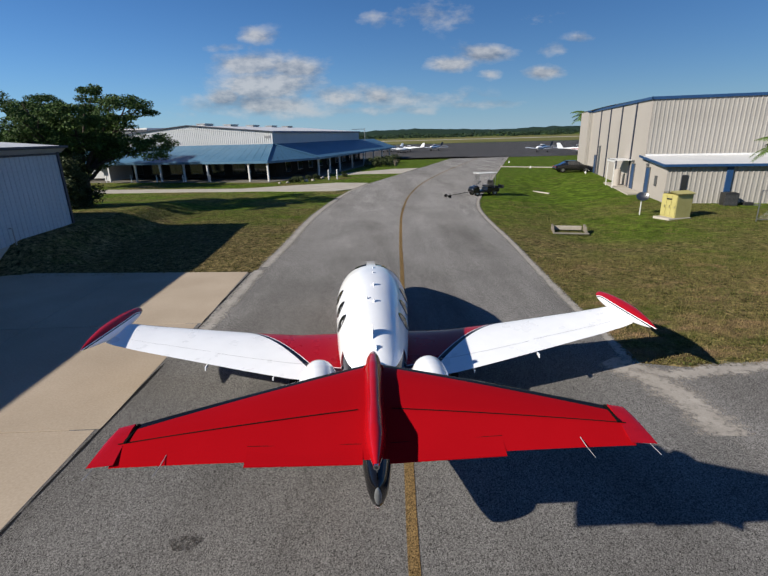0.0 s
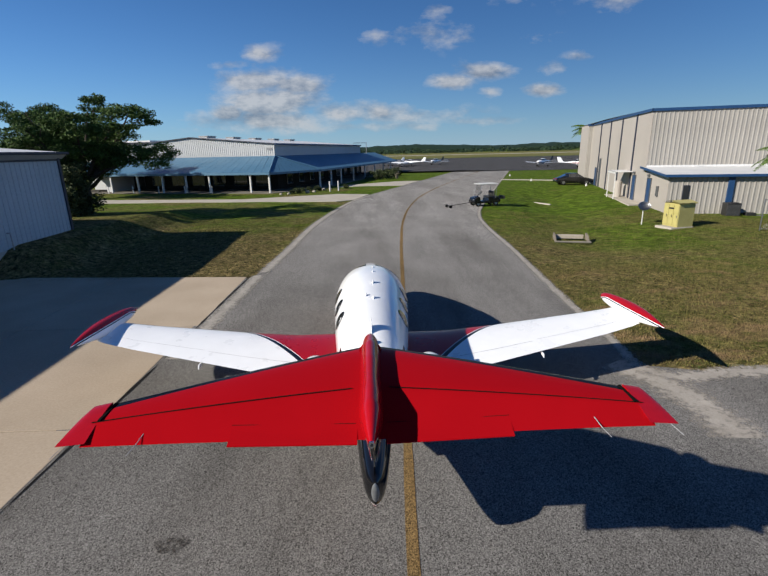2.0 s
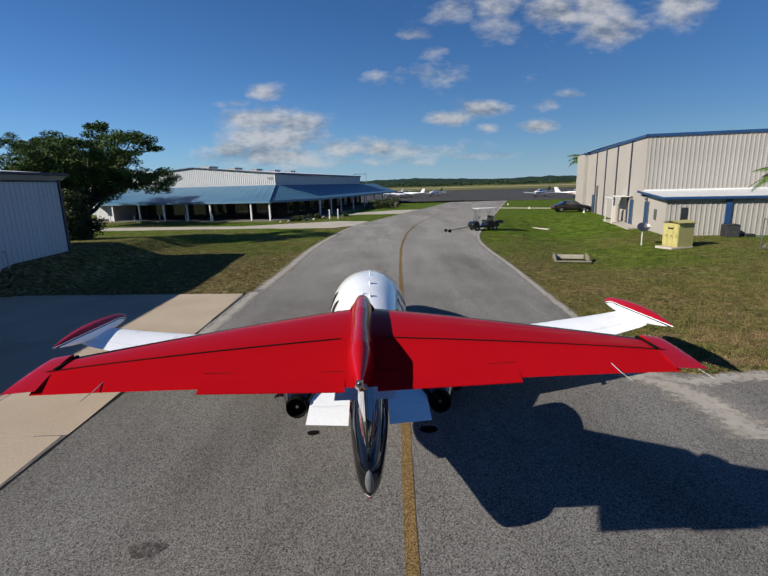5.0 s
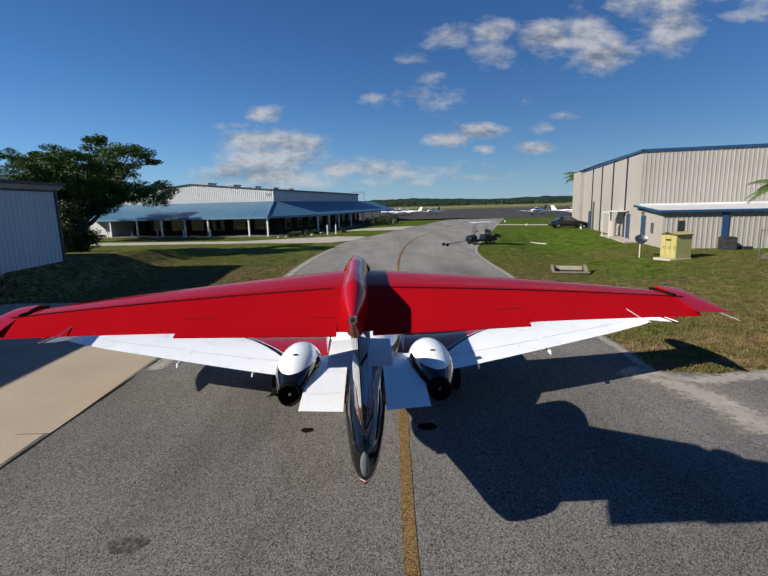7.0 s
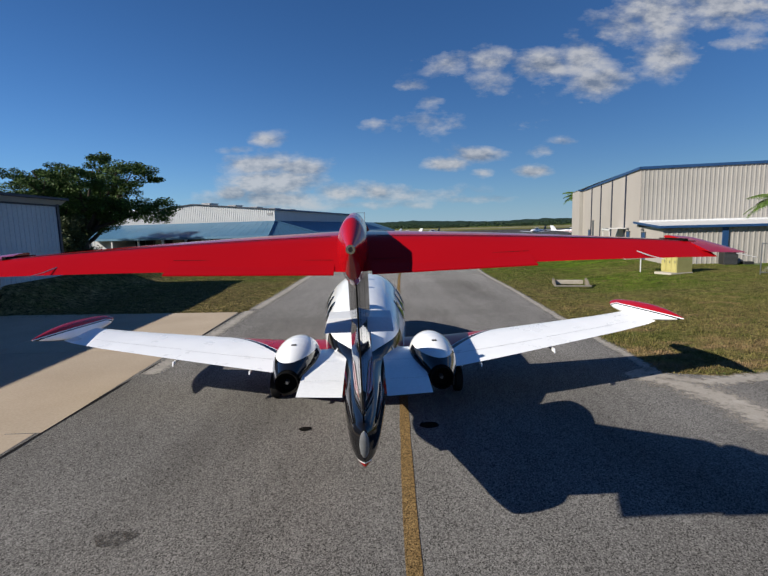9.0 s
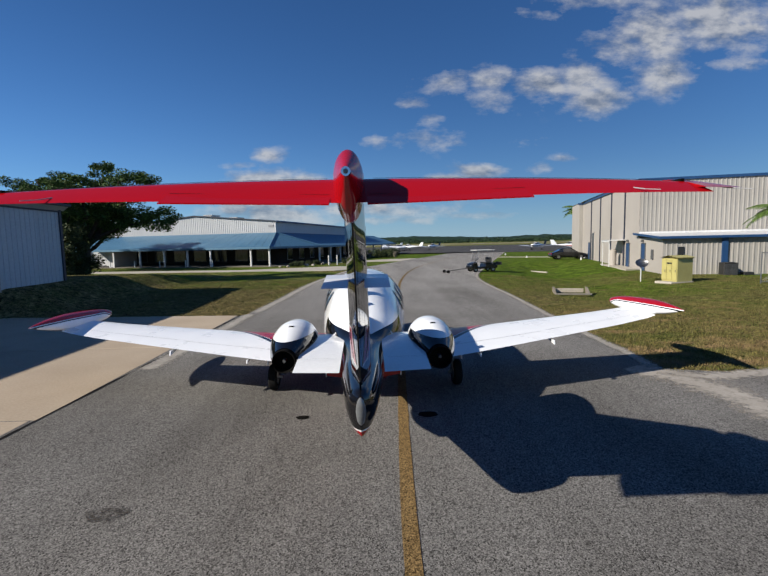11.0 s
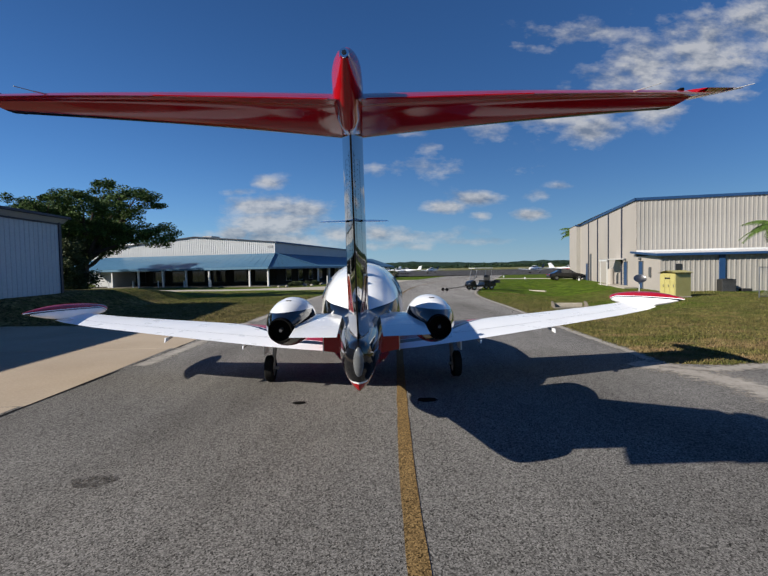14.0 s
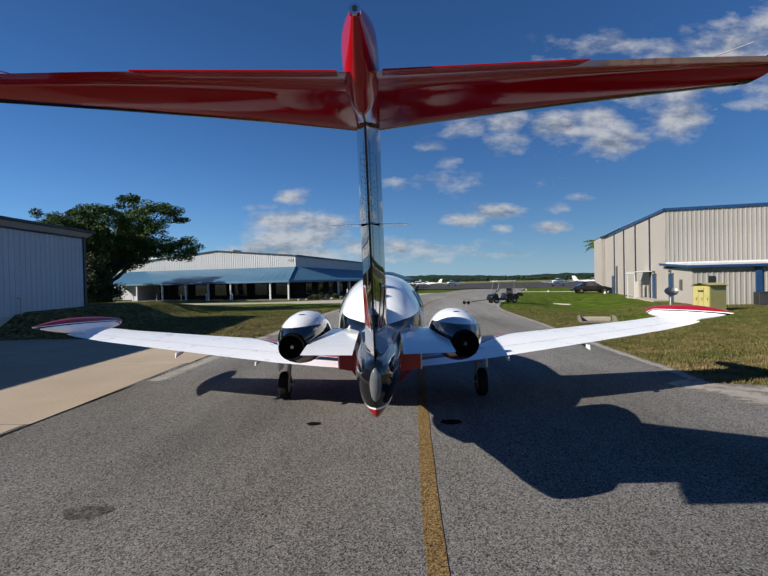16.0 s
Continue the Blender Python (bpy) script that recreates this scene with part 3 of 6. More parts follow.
def ground_z(x, y):
    bank = smooth(-12.8, -15.6, x) * smooth(15.6, 18.0, y) * (1 - smooth(24, 44, y)) * 1.0
    bank += smooth(-5.5, -8.0, x) * smooth(19, 24, y) * (1 - smooth(28, 38, y)) * 0.10
    swale = -0.5 * math.exp(-((x - 13 - (y - 26) * 0.25) / 3.2) ** 2) * smooth(14, 22, y) * (1 - smooth(44, 56, y))
    rough = 0.05 * noise.noise(Vector((x * 0.35, y * 0.35, 0))) if (8 < x < 40 and 9 < y < 50) or (-40 < x < -6 and 15.8 < y < 50) else 0
    return -0.025 + bank + swale + rough


def steps(core0, core1, step, out):
    v = [core0 + i * step for i in range(int((core1 - core0) / step) + 1)]
    s, a, b = step, core0, v[-1]
    while b < out:
        s *= 1.35
        a, b = a - s, b + s
        v = [a] + v + [b]
    return v


def build_ground():
    xs, ys = steps(-34, 44, 0.75, 2600), steps(-8, 62, 0.75, 2600)
    bm = bmesh.new()
    g = [[bm.verts.new((x, y, ground_z(x, y))) for x in xs] for y in ys]
    for a, b in zip(g, g[1:]):
        for i in range(len(xs) - 1):
            bm.faces.new((a[i], a[i + 1], b[i + 1], b[i]))
    ob = part("ground", bm, M_GRASS, smooth=True)
    return tagged(ob, "mown green and straw-brown grass with dry patches", "ground", kind="structure")


ROAD_L = spline([(x, y, 0) for x, y in [(-5.4, -12), (-5.35, -7), (-5.3, -2), (-5.2, 2.1), (-4.9, 7), (-4.8, 12), (-4.75, 15.1), (-4.5, 20.1), (-4.1, 29.1), (-2.7, 40.5), (-0.9, 48), (2.9, 59.1), (9.1, 76.6), (20, 108)]], 6)
ROAD_R = spline([(x, y, 0) for x, y in [(5.75, 6.1), (5.95, 8), (6.05, 10.5), (6.3, 14), (6.7, 19.1), (7.2, 27.1), (8.1, 32.7), (10.4, 40.5), (18.8, 66.8), (29.5, 100)]], 6)
LINE = spline([(x, y, 0) for x, y in [(0.31, -12), (0.34, -7.5), (0.36, -3), (0.39, 0.8), (0.50, 3.6), (0.74, 8), (1.08, 14.2), (1.47, 21.4), (2.12, 29.7), (3.5, 39.4), (6.1, 50.6), (11.9, 68.6), (21.0, 93.9), (23.5, 103)]], 24)


def ribbon(points, half, z, wobble=0.0, side=0.0):
    bm = bmesh.new()
    uv = bm.loops.layers.uv.new("across")
    last = None
    for i, p in enumerate(points):
        q = points[min(i + 1, len(points) - 1)] - points[max(i - 1, 0)]
        n = Vector((-q.y, q.x, 0)).normalized()
        w = half * (1 + wobble * noise.noise(p * 1.7))
        now = [bm.verts.new(p + n * (w + side) + Vector((0, 0, z))), bm.verts.new(p - n * (w - side) + Vector((0, 0, z)))]
        if last:
            f = bm.faces.new((last[0], last[1], now[1], now[0]))
            for lp, u in zip(f.loops, (0, 1, 1, 0)):
                lp[uv].uv = (u, i / 10)
        last = now
    return bm


def build_paving():
    pts = [(p.x - (0.7 if p.y < 14.9 else 0), p.y) for p in ROAD_L] + [(p.x, p.y) for p in reversed(ROAD_R)]
    pts += [(7.3, 6.0), (9.0, 6.15), (14, 6.5), (40, 8), (40, -12)]
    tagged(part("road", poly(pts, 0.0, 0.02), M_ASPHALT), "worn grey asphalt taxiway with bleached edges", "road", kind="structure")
    tagged(part("road_line", ribbon(LINE, 0.076, 0.006, 0.10), M_LINE), "worn ochre painted taxi line", "line marking", kind="structure")
    # bleached verge
    verge = [p for p in ROAD_R]
    tagged(part("verge_east", ribbon(verge, 0.22, 0.006, 0.2), M_SAND), "bleached sandy road edge", "verge", kind="structure")
    edge = [Vector((x, y, 0)) for x, y in [(5.7, 6.3), (6.4, 5.85), (7.3, 5.95), (8.2, 6.0), (9.0, 6.1), (11, 6.3), (14, 6.5), (40, 8)]]
    tagged(part("verge_corner", ribbon(spline(edge, 8), 0.34, 0.010, 0.4), M_WASH), "bleached sandy pavement corner", "verge", kind="structure")
    west = [p for p in ROAD_L if 15.2 < p.y < 50]
    tagged(part("verge_west", ribbon(west, 0.36, 0.006, 0.2, -0.2), M_SAND), "bleached sandy road edge", "verge", kind="structure")
    seam = [Vector((x, y, 0)) for x, y in ((-4.86, 7.5), (-4.80, 9), (-4.70, 12), (-4.62, 15.3))]
    tagged(part("verge_slab", ribbon(spline(seam, 14), 0.36, 0.005, 0.3), M_SAND), "bleached sandy strip along the concrete seam", "verge", kind="structure")
    arc = [(5.35, 6.6), (5.75, 5.9), (5.98, 5.2), (6.08, 4.4), (6.02, 3.7), (6.1, 2.8), (6.8, 1.4), (9.0, -0.6), (14, -3.4), (22, -6.5), (40, -11)]
    side = [(p.x, p.y) for p in spline([(x, y, 0) for x, y in arc], 5)] + [(40, 8), (14, 6.5), (9.0, 6.15), (7.3, 6.0)]
    tagged(part("side_road", poly(side, 0.004), M_SIDEROAD), "pale worn asphalt side road", "road", kind="structure")
    tagged(part("verge_arc", ribbon(spline([Vector((x, y, 0)) for x, y in arc[:5]], 8), 0.62, 0.008, 0.3), M_WASH), "bleached sandy seam between the pavements", "verge", kind="structure")
    crack = [Vector((x, y, 0)) for x, y in ((-5.3, -10), (-5.27, -4), (-5.24, 1), (-5.16, 4.6), (-5.06, 8), (-5.0, 12), (-4.93, 15.05))]
    tagged(part("edge_crack", ribbon(spline(crack, 14), 0.022, 0.0075, 1.6), M_TYRE), "dark open seam along the concrete edge", "seam", kind="structure")
    blot = [(-2.60 + (0.20 + 0.05 * math.sin(3 * a)) * math.cos(a), 1.92 + (0.15 + 0.03 * math.cos(2 * a)) * math.sin(a)) for a in (2 * math.pi * k / 20 for k in range(20))]
    tagged(part("oil_stain", poly(blot, 0.006), M_STAIN), "small dark oil stain on the asphalt", "stain", kind="structure")
    # tan concrete slabs
    apron = tagged(new("pavement"), "tan concrete slab apron before the shed", "pavement", kind="structure")
    ys = [-10.7, -5.6, -0.5, 4.6, 9.75, 15.1]
    for r, (a, b) in enumerate(zip(ys, ys[1:])):
        for c in range(6):
            x1 = -5.25 + 0.022 * (max(a, 0)) if c == 0 else -5.0 - c * 5.1 + 0.0
            x0 = -5.0 - (c + 1) * 5.1
            bm = bmesh.new()
            box(bm, x0 + 0.012, x1 - 0.012, a + 0.012, b - 0.012, -0.1, 0.004, bevel=0.008)
            for v in bm.verts:
                if r == 4 and v.co.y > (a + b) / 2:
                    v.co.y += 0.09 * (-5 - v.co.x)
            part("slab", bm, M_CONC, apron)
    # light concrete drive and walks
    drive = [(-36, 48.5), (-15.7, 45.6), (-3.6, 43.4), (-1.9, 44.5), (-0.4, 50.4), (-4.0, 51.8), (-14, 48.0), (-36, 52)]
    tagged(part("drive", poly(drive, 0.02, 0.06), M_PALECONC), "pale concrete drive before the office building", "drive", kind="structure")
    walk_b = [(4.2, 63), (7.5, 72.5), (3.5, 72), (-4, 66), (-5, 62.5), (-0.5, 63.5)]
    tagged(part("side_drive", poly(walk_b, 0.02, 0.06), M_PALECONC), "pale concrete side drive", "drive", kind="structure")
    strip = [(19.8, 70.2), (20.2, 71.6), (29.5, 65.5), (29.2, 64.0)]
    tagged(part("footpath", poly(strip, 0.02, 0.06), M_PALECONC), "narrow pale concrete footpath", "path", kind="structure")
    pad = [(20.7, 34.6), (21.9, 34.8), (24.4, 43.5), (23.2, 43.9)]
    tagged(part("door_pad", poly(pad, 0.05, 0.1), M_PALECONC), "pale concrete pad along the hangar doors", "path", kind="structure")
    far = [(-300, 99), (20, 106), (29.5, 99), (400, 80), (500, 230), (-300, 285)]
    tagged(part("apron", poly(far, 0.012), M_APRON), "dark asphalt aircraft apron", "apron", kind="structure")
    field = [(-900, 300), (900, 245), (1500, 700), (-1500, 700)]
    tagged(part("airfield_grass", poly(field, 0.03), M_FIELD), "dry tan airfield grass", "field", kind="structure")
    rw = [(-900, 420), (900, 385), (900, 420), (-900, 455)]
    tagged(part("runway", poly(rw, 0.06), M_PALECONC), "pale far runway strip", "runway", kind="structure")
    for cx, cy, r in ((-1.0, 4.38, 0.085), (0.92, 4.36, 0.13)):
        stain = bmesh.new()
        bmesh.ops.create_circle(stain, cap_ends=True, segments=18, radius=r)
        for v in stain.verts:
            k = 1 + 0.25 * noise.noise(v.co * 14 + Vector((cx, cy, 0)))
            v.co = Vector((v.co.x * 1.2 * k + cx, v.co.y * 0.9 * k + cy, 0.0075))
        tagged(part("oil_stain", stain, M_SOOT), "small dark oil stain on the asphalt", "stain", kind="structure")


# ---- ribbed sheet metal ----
def rib_panel(width, height, ribs, proud, name, material, parent):
    """One sheet of ribbed steel, standing on its base line, facing -y, with its left foot at the origin."""
    pitch = width / ribs
    prof = []
    for i in range(ribs):
        x = i * pitch
        prof += [(x, 0), (x + pitch * 0.62, 0), (x + pitch * 0.70, -proud), (x + pitch * 0.92, -proud)]
    prof.append((width, 0))
    bm = bmesh.new()
    lo = [bm.verts.new((x, y, 0)) for x, y in prof]
    hi = [bm.verts.new((x, y, height)) for x, y in prof]
    for i in range(len(prof) - 1):
        bm.faces.new((lo[i], lo[i + 1], hi[i + 1], hi[i]))
    return part(name, bm, material, parent)


def ribbed_wall(parent, a, b, z0, z1, material, width=0.95, ribs=3, proud=0.035, top=None):
    """Panels side by side along a..b (plan), whose outside is to the right of that way."""
    a, b = Vector((*a, 0)), Vector((*b, 0))
    way = (b - a).normalized()
    n = max(1, round((b - a).length / width))
    w = (b - a).length / n
    turn = math.degrees(math.atan2(way.y, way.x))
    first = {}
    for i in range(n):
        p = a + way * w * i
        h = z1 - z0 if top is None else top((i + 0.5) / n) - z0
        key = round(h, 3)
        if key not in first:
            first[key] = rib_panel(w, h, ribs, proud, "panel", material, parent)
            first[key].matrix_basis = pose(p.x, p.y, z0, 0, 0, turn)
        else:
            share(first[key], parent, pose(p.x, p.y, z0, 0, 0, turn))


TURN = -15.07     # the buildings stand askew to the taxiway


# ---- hangar beside the taxiway ----
def build_hangar():
    h = thing("hangar", "large beige steel hangar with blue trim and lean-to", "hangar", pose(20.8, 30.0, -0.05, 0, 0, TURN))
    D = 5.9
    H, A0, A1 = 7.35, 2.62, 2.93
    L, W = 31.5, 30.0
    # solid core behind the sheets
    part("core", boxes((0.06, W, D + 0.06, 37.5, -0.6, H - 0.05), (0.06, W, 0.06, D, -0.6, A0 - 0.06)), M_CREAM, h)
    ribbed_wall(h, (0, 0), (W, 0), -0.6, A0, M_BEIGE)
    ribbed_wall(h, (0, D), (W, D), A1 - 0.05, H, M_BEIGE)
    # smooth side bays
    bays = [(0.0, D), (D, 10.2), (10.2, 15.35), (15.35, 20.5), (20.5, 25.7), (25.7, L)]
    for k, (a, b) in enumerate(bays):
        part("bay", boxes((-0.02, 0.06, a + (0 if k else 0.02), b - 0.01, -0.6, A0 if k == 0 else H)), M_CREAM, h)
    for v in (10.2, 15.35, 20.5, 25.7):
        part("downspout", boxes((-0.12, 0.0, v - 0.10, v + 0.10, 0.0, H - 0.05), bevel=0.015), M_NAVY, h, "dark navy downspout")
    # door pocket at the far end
    part("pocket", boxes((-0.55, 0.0, L, 37.5, -0.6, H)), M_CREAM, h)
    ribbed_wall(h, (-0.57, L - 0.02), (0.0, L - 0.02), -0.6, H, M_BEIGE)
    # eaves
    part("eave_trim", boxes((-0.16, W, D - 0.14, D - 0.045, H - 0.10, H + 0.12), (-0.16, -0.04, D - 0.14, L, H - 0.10, H + 0.12), (-0.75, -0.04, L - 0.14, L - 0.04, H - 0.1, H + 0.12), bevel=0.01), M_BLUE, h, "dark blue eave trim")
    bm = bmesh.new()
    vs = [bm.verts.new(p) for p in [(-0.12, D - 0.1, H + 0.1), (W, D - 0.1, H + 0.1), (W, 22, H + 0.25), (-0.12, 22, H + 0.25), (W, 37.5, H + 0.1), (-0.65, 37.5, H + 0.1)]]
    bm.faces.new(vs[:4])
    bm.faces.new((vs[3], vs[2], vs[4], vs[5]))
    part("roof", bm, M_ROOFWHITE, h)
    # lean-to roof and trims
    bm = bmesh.new()
    for z in (0.0, -0.06):
        vs = [bm.verts.new(p) for p in [(-0.35, -0.35, A0 + 0.08 + z), (W, -0.35, A0 + 0.08 + z), (W, D, A1 + 0.06 + z), (-0.35, D, A1 + 0.06 + z)]]
        bm.faces.new(vs)
    part("lean_to_roof", bm, M_ROOFWHITE, h, "white lean-to roof sheet")
    part("fascia", boxes((-0.40, W, -0.42, -0.345, A0 - 0.08, A0 + 0.10), bevel=0.01), M_BLUE, h, "dark blue fascia")
    bm = bmesh.new()
    box(bm, -0.42, -0.345, -0.34, D + 0.2, -0.07, 0.10, bevel=0.01)
    for v in bm.verts:
        v.co.z += A0 + (A1 - A0) * (v.co.y + 0.35) / D
    part("fascia", bm, M_BLUE, h, "dark blue fascia")
    part("flashing", boxes((0, W, D - 0.10, D - 0.03, A1 + 0.06, A1 + 0.2)), M_ROOFWHITE, h, "white roof flashing")
    part("pilaster", boxes((3.62, 4.0, -0.14, -0.03, -0.3, A0 - 0.05), bevel=0.015), M_BLUE, h, "dark blue downspout")
    part("pilaster", boxes((12.6, 12.98, -0.14, -0.03, -0.3, A0 - 0.05), bevel=0.015), M_BLUE, h, "dark blue downspout")
    # window of the lean-to
    win = part("window", boxes((0.92, 1.32, -0.075, -0.02, 0.90, 1.97), bevel=0.01), M_NAVY, h)
    part("pane", boxes((0.95, 1.29, -0.082, -0.03, 0.93, 1.94)), M_WINDOW, win, "dark window pane")
    # doors in the long side
    for v, w, z1, m in ((4.4, 0.95, 2.15, M_BLUE), (8.9, 0.95, 2.15, M_BLUE), (24.4, 1.3, 3.3, M_GREY), (26.8, 0.9, 2.1, M_BLUE)):
        d = part("door", boxes((-0.07, -0.025, v - w / 2, v + w / 2, 0.03, z1), bevel=0.008), m, h, "blue steel door" if m is M_BLUE else "grey steel door")
        part("door_frame", boxes((-0.085, -0.02, v - w / 2 - 0.08, v - w / 2 - 0.005, 0.02, z1 + 0.08), (-0.085, -0.02, v + w / 2 + 0.005, v + w / 2 + 0.08, 0.02, z1 + 0.08), (-0.085, -0.02, v - w / 2 - 0.08, v + w / 2 + 0.08, z1 + 0.005, z1 + 0.08)), M_GREY if m is M_BLUE else M_CREAM, d)
        part("handle", boxes((-0.13, -0.071, v + w * 0.32, v + w * 0.42, 1.0, 1.04)), M_STEEL, d)
    for v in (3.9, 8.3):
        lamp = part("wall_lamp", boxes((-0.20, -0.03, v + 0.45, v + 0.75, 2.32, 2.5), bevel=0.03), M_GREY, h, "dark wall lamp over a door")
    part("meter_box", boxes((-0.14, -0.02, 1.9, 2.25, 1.0, 1.75), bevel=0.02), M_GREY, h, "grey electric meter box")
    part("conduit", tubes((( 7.6, -0.08, 0.0), (7.6, -0.08, 1.25), 0.025), ((7.6, -0.08, 1.25), (7.6, -0.03, 1.35), 0.06), n=8), M_GREY, h)
    part("gooseneck_lamp", tubes(((12.0, -0.05, 2.2), (12.0, -0.3, 2.3), 0.02), ((12.0, -0.3, 2.3), (12.0, -0.36, 2.18), 0.03, 0.09), n=8), M_GREY, h)
    # awning over the second door
    aw = part("awning", boxes((-1.5, -0.05, 9.6, 12.6, 2.42, 2.5), (-1.5, -1.42, 9.6, 12.6, 2.28, 2.5), bevel=0.01), M_ROOFWHITE, h, "white door awning")
    for v in (9.75, 12.45):
        part("awning_post", boxes((-1.45, -1.37, v - 0.04, v + 0.04, -0.2, 2.42)), M_WHITEWOOD, aw)
    part("tank", tubes(((-0.75, 11.3, 0.0), (-0.75, 11.3, 1.5), 0.33), ((-0.75, 11.3, 1.5), (-0.75, 11.3, 1.62), 0.33, 0.12), n=16), M_CREAM, aw, "cream storage tank")
    return h


# ---- shed beside the concrete apron ----
def build_shed():
    s = thing("shed", "pale blue grey ribbed steel hangar with dark eaves", "hangar", pose(-16.0, 22.2, -0.15))
    part("core", boxes((-22, -0.05, -34, -0.02, -0.2, 4.85)), M_SHED, s)
    part("plinth", boxes((-22, 0.05, -34, 0.03, -0.2, 1.0)), M_PALECONC, s, "pale concrete plinth")
    ribbed_wall(s, (0, -34), (0, 0), 1.0, 4.75, M_SHED, 0.9, 3, 0.03)
    ribbed_wall(s, (0, 0), (-22, 0), 1.0, 4.75, M_SHED, 0.9, 3, 0.03)
    part("corner_trim", boxes((-0.05, 0.07, -0.12, 0.05, 1.0, 4.85), bevel=0.01), M_NAVY, s, "dark navy corner trim")
    part("wall_cap", boxes((0.0, 0.06, -34, 0.06, 4.70, 4.78), bevel=0.01), M_NAVY, s, "dark navy strip along the wall top")
    part("gutter", boxes((0.30, 0.42, -34, 0.36, 5.00, 5.13), bevel=0.02), M_NAVY, s, "dark navy gutter")
    bm = bmesh.new()
    for z in (0, 0.05):
        vs = [bm.verts.new(p) for p in [(0.3, -34, 5.06 + z), (0.3, 0.3, 5.06 + z), (-22, 0.3, 6.94 + z), (-22, -34, 6.94 + z)]]
        bm.faces.new(vs)
    part("roof", bm, M_ROOFWHITE, s)
    bm = loft([[(x, y, z) for x, z in ((0.02, 4.79), (0.30, 5.00), (0.30, 5.05), (0.02, 4.84))] for y in (-34, 0.30)])
    part("soffit", bm, M_WHITEMETAL, s, "pale sloping soffit")
    part("hydrant_pipe", tubes(((0.25, -4.6, 0.9), (0.25, -4.6, 1.75), 0.03), ((0.25, -4.6, 1.75), (0.1, -4.6, 1.75), 0.03), n=8), M_STEEL, s)
    return s


# ---- office building with the blue verandah roof ----
def build_office():
    o = thing("office_building", "low white steel building with a blue verandah roof", "building", pose(-12.5, 55.5, -0.15, 0, 0, TURN))
    P = (-2.0, 6.0)            # corner of the walls
    FAR, LEFT = 46.0, -27.0
    E, T = 2.55, 4.45          # verandah eave and top
    RIDGE = (P[0] + LEFT) / 2

    def top(k):
        u = lerp(LEFT, P[0], k)
        return 7.05 - abs(u - RIDGE) / (P[0] - RIDGE) * 1.05

    part("core", boxes((LEFT + 0.05, P[0] - 0.05, P[1] + 0.05, FAR - 0.05, -0.3, 5.85)), M_SHADEWALL, o)
    ribbed_wall(o, (LEFT, P[1]), P, T - 0.3, 6, M_WHITEMETAL, 0.9, 3, 0.04, top)
    ribbed_wall(o, P, (P[0], FAR), T - 0.3, 5.95, M_WHITEMETAL, 0.9, 3, 0.04)
    # white gable roof
    for a, b in ((LEFT - 0.2, RIDGE), (RIDGE, P[0] + 0.2)):
        bm = bmesh.new()
        za, zb = (6.0, 7.1) if a < RIDGE else (7.1, 6.0)
        for z in (0, 0.08):
            vs = [bm.verts.new(p) for p in [(a, P[1] - 0.15, za + z), (b, P[1] - 0.15, zb + z), (b, FAR, zb + z), (a, FAR, za + z)]]
            bm.faces.new(vs)
        part("roof", bm, M_ROOFWHITE, o)
        bm = bmesh.new()
        for y in (P[1] - 0.17, P[1] - 0.23):
            vs = [bm.verts.new(p) for p in [(a, y, za - 0.02), (b, y, zb - 0.02), (b, y, zb + 0.10), (a, y, za + 0.10)]]
            bm.faces.new(vs)
        part("barge_trim", bm, M_NAVY, o, "dark blue barge trim")
    part("eave_trim", boxes((P[0] + 0.15, P[0] + 0.28, P[1] - 0.2, FAR, 5.9, 6.12)), M_BLUE, o, "dark blue eave trim")
    for v in (9, 16, 23, 30, 37):
        bm = boxes((RIDGE - 0.6, RIDGE + 0.6, v, v + 2.2, 7.1, 7.35), (RIDGE - 0.75, RIDGE + 0.75, v - 0.05, v + 2.25, 7.35, 7.45))
        part("ridge_vent", bm, M_STEEL, o, "metal ridge vent")
    # verandah roof: front, chamfer and side, in standing seam strips
    UB, VB = 3.5, 8.3
    RX = P[0]

    def strip(q, name="roof_sheet"):
        bm = bmesh.new()
        up = [bm.verts.new(p) for p in q]
        bm.faces.new(up)
        g = bmesh.ops.extrude_face_region(bm, geom=list(bm.faces))
        for v in g["geom"]:
            if isinstance(v, bmesh.types.BMVert):
                v.co.z += 0.05
        part(name, bm, M_ROOFBLUE, o)

    n = 34
    for i in range(n):
        u0, u1 = lerp(LEFT - 9.0, 0, i / n), lerp(LEFT - 9.0, 0, (i + 1) / n)
        t0, t1 = lerp(LEFT - 3.0, RX, i / n), lerp(LEFT - 3.0, RX, (i + 1) / n)
        strip([(u0, 0, E), (u1 - 0.03, 0, E), (t1 - 0.03, P[1], T), (t0, P[1], T)])
    n = 10
    for i in range(n):
        a, b = i / n, (i + 1) / n
        p0, p1 = (lerp(0, UB, a), lerp(0, VB, a), E), (lerp(0, UB, b) - 0.01, lerp(0, VB, b) - 0.03, E)
        bm = bmesh.new()
        bm.faces.new([bm.verts.new(p) for p in (p0, p1, (P[0], P[1] + 0.001 * i, T))])
        part("roof_sheet", bm, M_ROOFBLUE, o)
    n = 40
    VF = 58.0
    for i in range(n):
        v0, v1 = lerp(VB, VF, i / n), lerp(VB, VF, (i + 1) / n)
        w0, w1 = lerp(P[1], VF, i / n), lerp(P[1], VF, (i + 1) / n)
        strip([(UB, v0, E), (UB, v1 - 0.03, E), (P[0], w1 - 0.03, T), (P[0], w0, T)])
